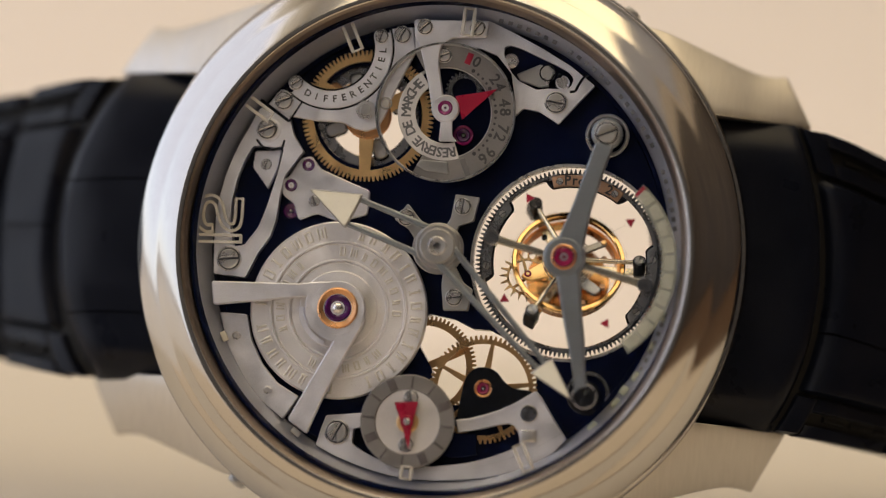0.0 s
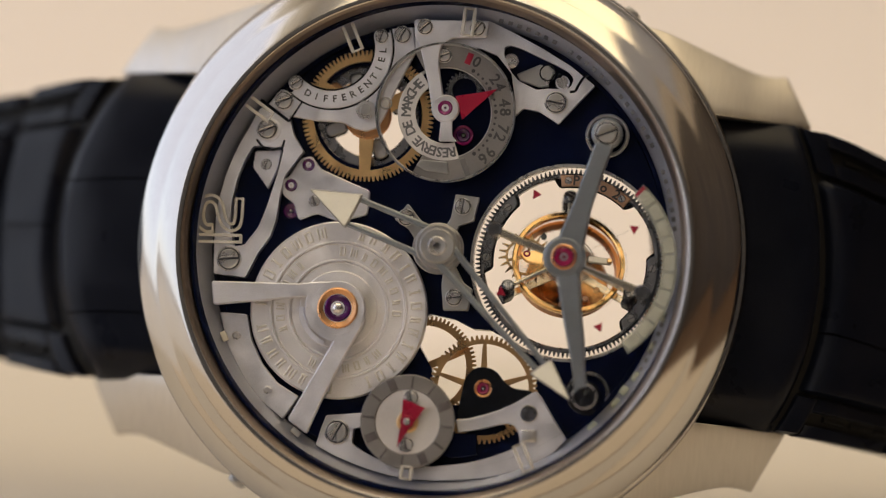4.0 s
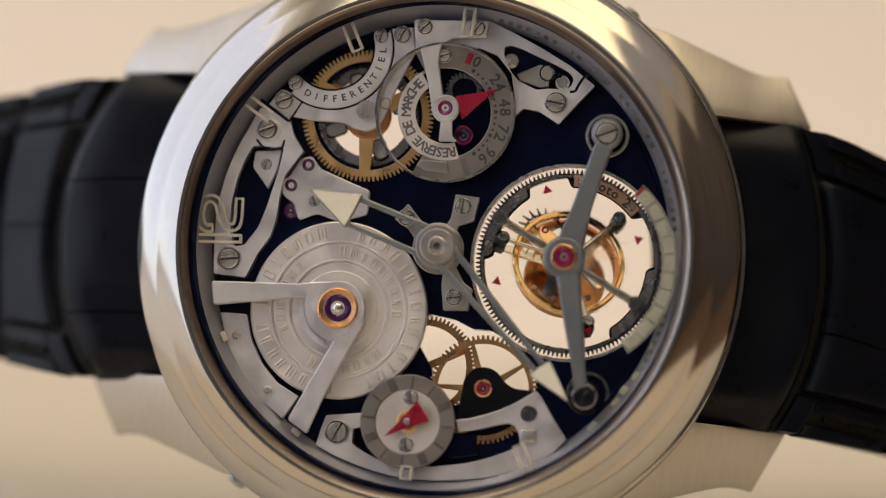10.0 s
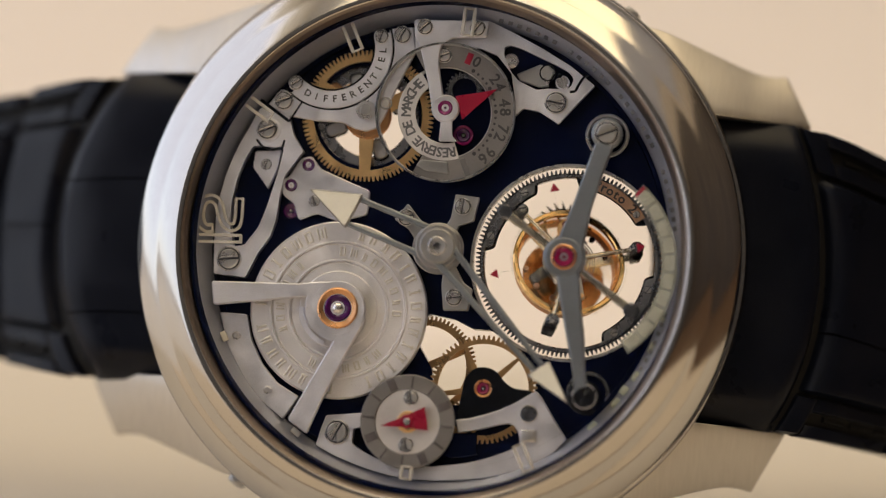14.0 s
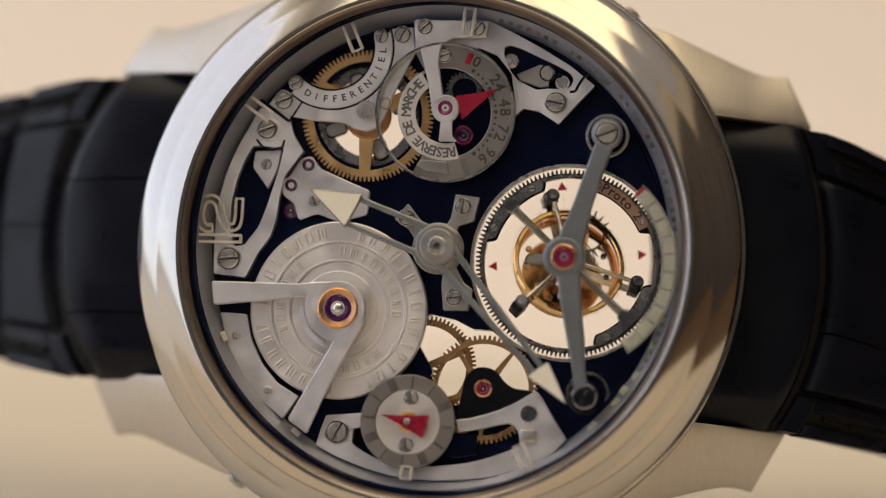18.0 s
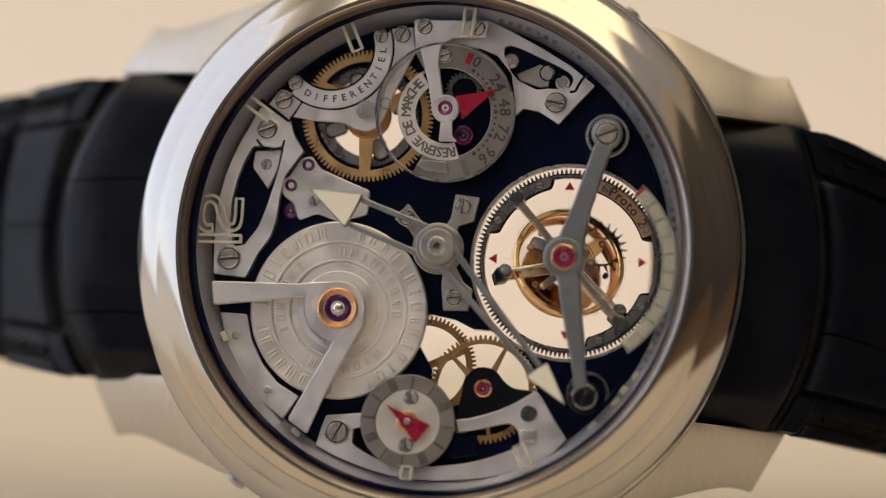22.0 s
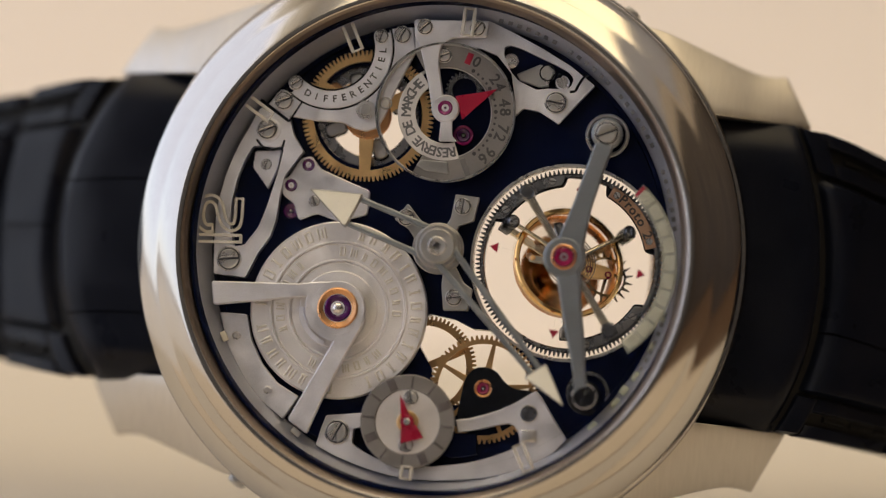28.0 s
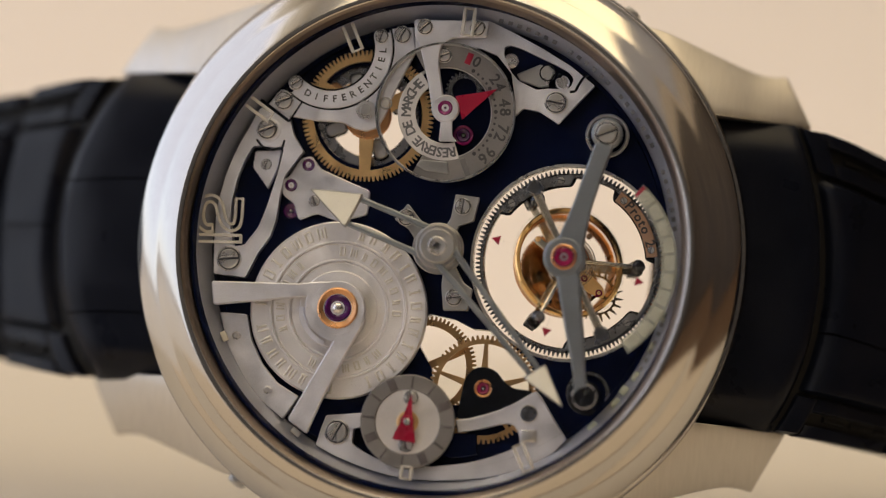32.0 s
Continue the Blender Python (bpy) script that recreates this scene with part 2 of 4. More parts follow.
def write_arc(text, cx, cy, z, r, a_mid, step, size, material, parent, inward=False, depth=0.01):
    """Letters along an arc, read clockwise with their feet to the centre, or anticlockwise with their heads to it."""
    n = len(text)
    for i, ch in enumerate(text):
        if ch == " ":
            continue
        k = i - (n - 1) / 2
        a = a_mid - k * step if not inward else a_mid + k * step
        turn = a - 90 if not inward else a + 90
        put("letter", letter(ch, size, depth, material), parent,
            (cx + r * math.cos(radians(a)), cy + r * math.sin(radians(a)), z), turn)


# ---- the room and the table ----


def slab(name, x0, x1, y0, y1, z0, z1, material, label):
    bm = bmesh.new()
    bmesh.ops.create_cube(bm, size=1)
    bmesh.ops.scale(bm, vec=(x1 - x0, y1 - y0, z1 - z0), verts=bm.verts)
    bmesh.ops.translate(bm, vec=((x0 + x1) / 2, (y0 + y1) / 2, (z0 + z1) / 2), verts=bm.verts)
    me = bpy.data.meshes.new(name)
    bm.to_mesh(me)
    bm.free()
    me.materials.append(material)
    return tagged(new(name, me), label, kind="structure")


def wall_with_opening(name, x0, x1, y0, y1, z0, z1, oy0, oy1, oz0, oz1, material, label):
    bm = bmesh.new()
    for a, b, c, d in ((y0, oy0, z0, z1), (oy1, y1, z0, z1), (oy0, oy1, z0, oz0), (oy0, oy1, oz1, z1)):
        q = bmesh.ops.create_cube(bm, size=1)["verts"]
        bmesh.ops.scale(bm, vec=(x1 - x0, b - a, d - c), verts=q)
        bmesh.ops.translate(bm, vec=((x0 + x1) / 2, (a + b) / 2, (c + d) / 2), verts=q)
    me = bpy.data.meshes.new(name)
    bm.to_mesh(me)
    bm.free()
    me.materials.append(material)
    return tagged(new(name, me), label, kind="structure")


slab("tabletop", -0.72, 0.72, -0.85, 0.72, -0.03, 0.0, WOOD_FLOOR, "dark wooden tabletop")
# walls and ceiling are unseen, added to shape light and reflections
for x0, x1, y0, y1 in ((-0.72, -0.485, -0.85, 0.72), (0.235, 0.24, -0.85, 0.72), (-0.485, 0.235, -0.85, -0.785), (-0.485, 0.235, 0.665, 0.72)):
    slab("ceiling", x0, x1, y0, y1, 1.15, 1.17, CEILING_PAINT, "unseen plain white ceiling round the added overhead lamp")
slab("wall_north", -0.72, 0.72, 0.72, 0.76, 0.0, 1.15, WALL_PAINT, "plain painted wall")
# unseen wall behind the camera, made dark so the strap reflects little
slab("wall_south", -0.72, 0.72, -0.89, -0.85, 0.0, 1.15, DARK_WALL, "unseen plain wall, dark to keep reflections in the strap dark")
wall_with_opening("wall_west", -0.72, -0.68, -0.85, 0.72, 0.0, 1.15, -0.79, 0.61, 0.02, 0.86, CEILING_PAINT, "plain painted wall with a window opening")
slab("wall_east", 0.68, 0.72, -0.85, 0.72, 0.0, 0.68, WARM_PAINT, "plain cream painted wall")
roof = wall_with_opening("ceiling_slope", 0.0, 0.03, -0.85, 0.72, 0.0, 0.68, -0.41, 0.45, 0.225, 0.645, CEILING_PAINT, "unseen sloping white ceiling with an opening for the warm lamp")
roof.matrix_basis = pose(0.68, 0, 0.68, 0, -45, 0)
# added out of view so the right bezel reflects dark brown streaks
slab("dark_panel_east", 0.665, 0.678, -0.85, 0.72, 0.0, 0.52, DARK_PANEL, "unseen dark brown panel that darkens the bezel's right reflection")


def sheet(name, line, x0, x1, thick, material, label):
    """A thin sheet that follows a line of (y, z) across the table."""
    bm = bmesh.new()
    n = 16
    rows = [[bm.verts.new((x0 + (x1 - x0) * i / n, y, z)) for i in range(n + 1)] for y, z in line]
    for a, b in zip(rows, rows[1:]):
        for i in range(n):
            bm.faces.new((a[i], a[i + 1], b[i + 1], b[i]))
    grown = bmesh.ops.extrude_face_region(bm, geom=list(bm.faces))["geom"]
    bmesh.ops.translate(bm, vec=(0, 0, -thick), verts=[g for g in grown if isinstance(g, bmesh.types.BMVert)])
    ob = new(name, mesh_of(name, bm, material))
    ob.location = (0, 0, 0.0004)
    return tagged(ob, label, kind="structure")


sheet("table_cover", [(-12 + 21 * i, 0.0) for i in range(5)], -75, 75, 0.3, CLOTH, "cream cover on the table")
# added out of view to warm reflections in the lower bezel and lugs
sheet("warm_bounce_sheet", [(-330 + 45 * i, 0.0) for i in range(7)] + [(-12.5, 0.0)], -75, 75, 0.3, BOUNCE_TAN, "unseen tan sheet in front that warms the lower reflections")
# white reflector added out of view to keep the left bezel bright
sheet("bounce_sheet_left", [(-330 + 40 * i, 0.0) for i in range(11)], -650, -76, 0.3, BOUNCE_WHITE, "unseen white sheet that brightens the bezel's left reflection")
curve = [(72 + 150 * math.sin(radians(a)), 150.1 - 150 * math.cos(radians(a))) for a in range(0, 81, 5)]
curve += [(curve[-1][0] + 70 * i * math.cos(radians(80)), curve[-1][1] + 70 * i * math.sin(radians(80))) for i in range(1, 5)]
# second unseen reflector, covering the dark tabletop further back
sheet("bounce_sheet_far_side", [(75 + 60 * i, 0.0) for i in range(11)], -650, -185, 0.3, BOUNCE_WHITE, "unseen white sheet on the far side for the bezel's reflection")
sheet("backdrop", curve, -180, 75, 0.3, PAPER, "pinkish cream paper sweeping up behind")

# ---- the watch: case and strap ----
# Plan axes of the watch: x to the six o'clock strap, y to the crown side, z out of the dial. Heights are over the mainplate.
watch = tagged(new("wristwatch"), "platinum skeletonised wristwatch with black alligator strap standing on its case edge", "wristwatch")
watch.matrix_basis = pose(0, 0, 0.02325, 75, 0, 0)
CASE_TURN, CASE_SHIFT = -3.8, (0.0, 0.4, 0.0)

def bezel_line():
    """The bezel's section: two crowned bands that grow steeper outwards, with a fine step between them."""
    line, r, z = [(18.5, 2.0), (18.5, 3.30), (18.62, 3.36)], 18.86, 3.34
    for r0, r1, a0, a1 in ((18.86, 20.46, 24, 50), (20.58, 22.16, 30, 57)):
        z -= 0.09 if r0 > 20 else 0.0
        for k in range(9):
            line.append((r0 + (r1 - r0) * k / 8, z))
            z -= (r1 - r0) / 8 * math.tan(radians(a0 + (a1 - a0) * (k + 0.5) / 8)) if k < 8 else 0
    end = line[-1][1]
    return line + [(22.25, end - 0.22), (22.2, end - 0.36), (21.3, end - 0.42), (21.3, -0.42), (18.5, -0.42)]


part("bezel", lathe(bezel_line(), 300), PLATINUM, watch, "polished two-stepped sloping platinum bezel", place=(-0.2, -0.1, 0), sharp=50)
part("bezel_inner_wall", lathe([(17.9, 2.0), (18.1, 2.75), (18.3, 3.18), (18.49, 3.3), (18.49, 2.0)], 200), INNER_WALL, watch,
     "satin inner wall of the bezel, darkened like its reflection", place=(-0.2, -0.1, 0))
case = part("case_band", lathe([(17.6, -0.5), (21.1, -0.5), (21.1, -1.25), (21.9, -1.3), (22.25, -1.4), (22.4, -1.65), (22.42, -2.1), (22.3, -5.0), (21.8, -7.5), (20.6, -8.8),
                                (18.5, -9.5), (15.0, -9.7), (15.0, -9.2), (17.6, -8.6)], 200), PLATINUM, watch,
            "polished platinum case middle with a rounded shoulder")
# added ring that gives the groove its shade by a dark colour
part("case_groove_fill", lathe([(21.31, 0.06), (21.6, 0.06), (21.6, -1.24), (21.12, -1.24), (21.12, -0.5), (21.31, -0.5)], 160), GROOVE_DARK, case, "dark ring that puts shade into the groove under the bezel")
part("case_back_crystal", puck(15.4, -9.6, -9.2, 0.05, 64), SAPPHIRE, watch, "clear sapphire case back").visible_shadow = False
part("crystal", lathe([(0, 3.3), (18.1, 2.9), (18.2, 3.1), (18.1, 3.25), (0, 3.65)], 96, closed=False), SAPPHIRE, watch,
     "clear sapphire crystal").visible_shadow = False


def lug(sx, sy):
    """A lug that runs out from the case, slopes down along a crowned top and ends in a slanting tip with a small horn."""
    inside = [(12.0, 11.3, -1.0), (16.5, 11.3, -1.2), (20.2, 11.3, -2.4), (23.4, 11.3, -4.6), (26.2, 11.3, -6.6)]
    outside = [(12.0, 17.75, -2.5), (14.8, 17.3, -2.7), (18.2, 16.2, -4.2), (21.9, 15.1, -6.1), (24.0, 15.25, -7.35)]
    wide = 1.0 if sy > 0 else 1.045

    def along(line, t):
        i = min(int(t), len(line) - 2)
        f = t - i
        p = [Vector(line[min(max(j, 0), len(line) - 1)]) for j in (i - 1, i, i + 1, i + 2)]
        return 0.5 * (2 * p[1] + (p[2] - p[0]) * f + (2 * p[0] - 5 * p[1] + 4 * p[2] - p[3]) * f * f + (3 * p[1] - p[0] - 3 * p[2] + p[3]) * f ** 3)

    bm = bmesh.new()
    n = 6
    top, low = [], []
    for step in range(17):
        p, q = along(inside, step / 4), along(outside, step / 4)
        q.y *= wide
        row = [p.lerp(q, k / n) + Vector((0, 0, 0.35 * math.sin(math.pi * k / n))) for k in range(n + 1)]
        top.append([bm.verts.new((v.x * sx, v.y * sy, v.z)) for v in row])
        low.append([bm.verts.new((v.x * sx * 0.985, v.y * sy * (1 - 0.02 * k / n), min(v.z - 1.3, -7.9) - 0.02 * v.x)) for k, v in enumerate(row)])
    m = len(top)
    for i in range(m - 1):
        for k in range(n):
            bm.faces.new((top[i][k], top[i][k + 1], top[i + 1][k + 1], top[i + 1][k]))
            bm.faces.new((low[i][k], low[i + 1][k], low[i + 1][k + 1], low[i][k + 1]))
        for k in (0, n):
            bm.faces.new((top[i][k], top[i + 1][k], low[i + 1][k], low[i][k]))
    for i in (0, m - 1):
        for k in range(n):
            bm.faces.new((top[i][k], low[i][k], low[i][k + 1], top[i][k + 1]))
    bmesh.ops.recalc_face_normals(bm, faces=bm.faces)
    edges = [e for e in bm.edges if e.calc_face_angle(0) > 0.6]
    bmesh.ops.bevel(bm, geom=edges, offset=0.22, segments=3, profile=0.5, affect="EDGES", clamp_overlap=True)
    return bm


for sx in (-1, 1):
    for sy in (-1, 1):
        part("lug", lug(sx, sy), BRUSHED_CASE, case, place=CASE_SHIFT, turn=CASE_TURN)

crown = part("crown", gear(1.0, 2.9, 3.15, 40, -1.6, 1.6), PLATINUM, watch, "fluted platinum crown", place=(1.8, 22.4, -4.6), turn=0, tilt=(90, 0))
part("crown_cap", puck(2.7, -0.3, 2.0, 0.3, 40), PLATINUM, crown)

for xy, turn in (((13.45, 17.92), 50), ((-14.94, -17.20), 231)):
    part("side_plaque", block(-0.1, 0, -3.4, 0.9, 1.2, 2.4, 0.25), MATT_STEEL, case, "small dark plaque on the case side", place=(*xy, 0), turn=turn)

# the strap: a swept padded core carrying separate pillow-shaped scales


def strap_line(side, length=78, step=0.5):
    """The strap's course from the side: a flat end piece, a bend down beyond the lugs, then a slow rise."""
    pts, x, z, th = [], 17.5, -4.4, 2.0 if side < 0 else 5.0
    for i in range(int(length / step) + 1):
        pts.append((side * x, z, radians(th)))
        x += step * math.cos(radians(th))
        z -= step * math.sin(radians(th))
        s = i * step
        th += step * (0.7 if s < 8 else 7.5 if s < 12.5 else -1.0)
        th = max(th, 2)
    return pts


def strap_at(line, side, s, lift):
    i = min(max(s / 0.5, 0), len(line) - 1.001)
    k, f = int(i), i - int(i)
    x = line[k][0] * (1 - f) + line[k + 1][0] * f
    z = line[k][1] * (1 - f) + line[k + 1][1] * f
    th = line[k][2] * (1 - f) + line[k + 1][2] * f
    return x + side * lift * math.sin(th), z + lift * math.cos(th)


def half_width(s, side):
    return (11.6 if side < 0 else 11.4) - (0.02 * s + 0.1 * max(0.0, s - 7.8) if side < 0 else 0.005 * s + 0.07 * min(max(0.0, s - 7.6), 12))


def drift(s, side):
    """How far the strap swings sideways beyond its end piece."""
    if side < 0:
        return -0.2 - 0.45 * min(max((s - 6.0) / 4.0, 0.0), 1.0)
    return -0.15 * max(0.0, s - 7.6) if s < 30 else -3.36


def strap_core(side):
    line = strap_line(side)
    bm = bmesh.new()
    rows = []
    for k in range(0, 78):
        s = k * 1.0
        hw = half_width(s, side) - 0.12
        ring = [(-hw, 0.0), (-hw, -1.6), (hw, -1.6), (hw, 0.0), (hw - 1.2, 0.35), (-hw + 1.2, 0.35)]
        row = []
        for y, lift in ring:
            x, z = strap_at(line, side, s, lift)
            row.append(bm.verts.new((x, y + drift(s, side), z)))
        rows.append(row)
    for a, b in zip(rows, rows[1:]):
        for i in range(6):
            bm.faces.new((a[i], a[(i + 1) % 6], b[(i + 1) % 6], b[i]))
    bm.faces.new(rows[0]), bm.faces.new(list(reversed(rows[-1])))
    return bm


def scale_piece(side, s0, s1, y0, y1, puff, base=0.1, bow=(0.0, 0.0), inner=(False, False)):
    """One padded scale of the leather with rounded shoulders and a slightly uneven face."""
    line = strap_line(side)
    bm = bmesh.new()
    n, m = 10, 12
    grid = []
    for i in range(n + 1):
        u = -1 + 2 * i / n
        row = []
        for j in range(m + 1):
            v = -1 + 2 * j / m
            uu, vv = math.copysign(abs(u) ** 0.6, u), math.copysign(abs(v) ** 0.6, v)
            s, y = s0 + (s1 - s0) * (uu + 1) / 2, y0 + (y1 - y0) * (vv + 1) / 2
            s += (bow[0] + (bow[1] - bow[0]) * (uu + 1) / 2) * (1 - (y / 11.0) ** 2)
            y *= half_width(s, side) / half_width(s0, side) if s0 > 5 else 1.0
            side_drop = 1 - (1 - abs(vv) ** 26) ** 0.5
            side_drop *= 0.0 if inner[0 if vv < 0 else 1] else 1.0
            h = puff * (1 - abs(uu) ** 10) ** 0.5 * (1 - side_drop)
            h *= 1 + 0.10 * noise.noise((s * 0.35, y * 0.35, side * 3.0))
            edge = max(0.0, abs(y) - 9.2) / 1.9 if puff > 1.0 else 0.0
            x, z = strap_at(line, side, s, base + h * (1 - 0.55 * edge * edge))
            row.append(bm.verts.new((x, y + drift(s, side), z)))
        grid.append(row)
    for a, b in zip(grid, grid[1:]):
        for j in range(m):
            bm.faces.new((a[j], a[j + 1], b[j + 1], b[j]))
    return bm


def stitch(side, s0, s1, y):
    line = strap_line(side)
    x0, z0 = strap_at(line, side, s0, 0.4)
    x1, z1 = strap_at(line, side, s1, 0.4)
    return rod((x0, y + drift(s0, side), z0), (x1, y + drift(s1, side), z1), 0.22, seg=8)


# rows of scales: start and end along the strap, padding, creases across it, and how far its two ends bow outwards
ROWS_TWELVE = [(0.0, 8.1, 1.9, (3.4, -6.6), (0.0, 3.7)), (8.9, 16.7, 1.3, (0.0,), (3.7, 2.0)), (17.2, 25.5, 1.4, (3.2, -3.9), (2.0, 1.0)),
               (25.9, 32.0, 1.3, (-0.8,), (1.0, 0.6)), (32.4, 39.0, 1.2, (3.0, -3.4), (0.6, 0.3)), (39.4, 46.0, 1.1, (0.5,), (0.3, 0.0)),
               (46.4, 54.0, 1.0, (2.6, -3.0), (0, 0)), (54.4, 62.0, 0.9, (-0.4,), (0, 0)), (62.4, 76.0, 0.8, (1.5,), (0, 0))]
ROWS_SIX = [(0.0, 7.75, 1.75, (), (0.0, 2.6)), (7.95, 17.4, 1.6, (-3.4,), (2.6, 1.6)), (17.8, 25.0, 1.4, (0.6,), (1.6, 0.8)),
            (25.4, 33.0, 1.3, (-3.8, 3.2), (0.8, 0.4)), (33.4, 40.5, 1.2, (0.2,), (0.4, 0.2)), (40.9, 48.0, 1.1, (-3.0, 3.4), (0.2, 0)),
            (48.4, 56.0, 1.0, (0.8,), (0, 0)), (56.4, 76.0, 0.8, (-1.6,), (0, 0))]
for side, rows, name in ((-1, ROWS_TWELVE, "strap_buckle_half"), (1, ROWS_SIX, "strap_long_half")):
    strap = part(name, strap_core(side), LINING, watch, "black alligator leather strap half", place=CASE_SHIFT, turn=CASE_TURN)
    for k, (s0, s1, puff, cuts, bow) in enumerate(rows):
        hw = half_width(s0, side)
        edges = [-hw] + sorted(cuts) + [hw]
        inset = 0 if k == 0 else 3.2
        for j, (y0, y1) in enumerate(zip(edges, edges[1:])):
            a = y0 + (inset if j == 0 else 0.07)
            b = y1 - (inset if j == len(edges) - 2 else 0.07)
            part("scale", scale_piece(side, s0, s1, a, b, puff, bow=bow, inner=(j > 0, j < len(edges) - 2)), LEATHER, strap, sharp=60)
        if k == 0:
            continue
        # the flat border: an outer and an inner rim with the sewing groove between them
        cap = 1.7 if k == 1 else 0.0
        for sy in (-1, 1):
            for near, far, start in ((0.0, 1.0, s0 - 0.2 + cap * 0.8), (2.0, 3.1, s0 - 0.2 + cap * 0.8)) + (((0.0, 3.1, s0),) if cap else ()):
                y0, y1 = sorted((sy * (hw - near), sy * (hw - far)))
                end = s0 + cap if far - near > 2 else s1 + 0.4
                part("strap_edge", scale_piece(side, start, end, y0, y1, 0.8, bow=(bow[0], bow[0] if end < s1 else bow[1])), LEATHER, strap, sharp=60)
    for k in range(24):
        for sy in (-1, 1):
            s = rows[1][0] + 3.4 + k * 2.6
            part("stitch", stitch(side, s, s + 1.9, sy * (half_width(s, side) - 1.5)), THREAD, strap)

# ---- the movement ----
SCREW = {}


def screw(x, y, z, r, turn, parent, material=STEEL):
    """A slotted screw: a head in two halves over a lower core, in a shallow sunk ring."""
    key = (r, material.name)
    if key not in SCREW:
        a = math.degrees(math.asin(0.11))
        halves = [prism(arc(0, 0, r, a, 180 - a, 14), 0, r * 0.4, r * 0.12),
                  prism(arc(0, 0, r, 180 + a, 360 - a, 14), 0, r * 0.4, r * 0.12)]
        SCREW[key] = mesh_of("screw", join(*halves), material)
    if (r, "sink") not in SCREW:
        SCREW[(r, "sink")] = mesh_of("screw_sink", puck(r * 1.13, -0.2, 0.02, 0.015, 28), DARK_STEEL)
        SCREW[(r, "ring")] = mesh_of("screw_ring", lathe([(r * 1.14, 0.0), (r * 1.17, 0.05), (r * 1.26, 0.04), (r * 1.3, 0.0)], 32), STEEL)
    if r > 0.4:
        put("screw_ring", SCREW[(r, "ring")], parent, (x, y, z))
    head = put("screw", SCREW[key], parent, (x, y, z), turn)
    put("screw_sink", SCREW[(r, "sink")], parent, (x, y, z))
    return head


JEWEL = {}


def jewel(x, y, z, r, parent, material=VIOLET, setting=None, pivot=STEEL, ring=1.5):
    """A cup-shaped bearing stone with its bright pivot, in a ring if it has a setting."""
    key = (r, material.name)
    if key not in JEWEL:
        k = 0.42 if r > 0.9 else 0.2
        JEWEL[key] = mesh_of("jewel", lathe([(r * k, -0.3), (r, -0.3), (r, 0.0), (r * 0.88, 0.06), (r * 0.65, 0.02), (r * k, -0.1)], 28), material)
        JEWEL[(r, "pivot")] = mesh_of("pivot", lathe([(0, -0.25), (r * k, -0.25), (r * k, -0.04), (r * k * 0.85, 0.06), (r * k * 0.5, 0.14), (0, 0.17)], 20, closed=False), pivot)
    put("jewel", JEWEL[key], parent, (x, y, z))
    put("pivot", JEWEL[(r, "pivot")], parent, (x, y, z))
    if setting:
        part("jewel_setting", lathe([(r * 1.0, -0.3), (r * ring, -0.3), (r * ring, 0.04), (r * (ring - 0.12), 0.09), (r * 1.05, -0.02)], 32), setting, parent, place=(x, y, z))


def spokes(n, r0, r1, w0, w1, z0, z1, material, parent, turn=0.0):
    for i in range(n):
        part("spoke", bar((r0, 0), (r1, 0), w0, w1, z0, z1, 0.03), material, parent, turn=turn + 360 * i / n)


def eased(line, r=0.3, n=4):
    """An outline with its corners rounded off."""
    out, m = [], len(line)
    for i in range(m):
        p, q, s = (Vector(line[k % m]) for k in (i - 1, i, i + 1))
        a, b = p - q, s - q
        d = min(r, a.length * 0.45, b.length * 0.45)
        u, v = q + a.normalized() * d, q + b.normalized() * d
        for k in range(n + 1):
            t = k / n
            w = u * (1 - t) ** 2 + q * 2 * t * (1 - t) + v * t * t
            out.append((w.x, w.y))
    return out


def plate_of(line, z0, z1, r=0.3, c=0.07, holes=()):
    return prism(eased(line, r), z0, z1, c, holes)


def less(points, origin):
    return [(x - origin[0], y - origin[1]) for x, y in points]


TC = (9.48, -0.84)
PR = (0.26, 9.89)
DIFF = (-5.58, 9.70)
TRAIN = (3.44, -10.25)
BARREL = (-7.29, -4.68)
SEC = (-1.86, -12.79)
HUB = (0.07, -0.04)

# mainplate with its openings
train_hole = [(-0.19, -10.88), (-0.37, -8.86), (-0.94, -7.84), (-1.55, -6.78), (-1.41, -5.62), (-0.61, -4.77), (1.23, -5.15), (2.58, -5.82), (3.82, -5.88), (4.87, -6.40), (5.68, -7.21), (6.69, -8.10), (7.31, -9.40), (7.17, -10.56), (5.28, -11.10), (1.15, -11.43)]
plate = part("mainplate", prism(arc(0, 0, 17.6, 0, 358, 120), -1.6, 0.0, 0.05, [
    arc(TC[0], TC[1], 7.12, 0, 355, 71), train_hole, arc(DIFF[0], DIFF[1], 3.75, 0, 350, 35)]), NAVY_PLATE, watch,
    "blue-black polished mainplate with round openings")
part("opening_rim", puck(7.26, -0.05, 0.06, 0.04, 120, 7.02), STEEL, plate, place=(TC[0], TC[1], 0))
for xy, r in (((-11.08, 2.61), 0.58), ((-5.68, 3.91), 0.45)):
    jewel(*xy, 0.15, r, plate, VIOLET)

# flange under the crystal, with its hour markers and a ring of worn print
flange = part("flange", lathe([(16.75, 0.02), (16.9, 0.4), (17.75, 2.0), (18.0, 2.35), (18.1, 0.02)], 140), FLANGE, watch, "slate grey sloping flange ring")
part("inner_step", lathe([(16.4, 0.02), (16.5, 0.25), (16.8, 0.3), (16.8, 0.02)], 140), NAVY_PLATE, flange)
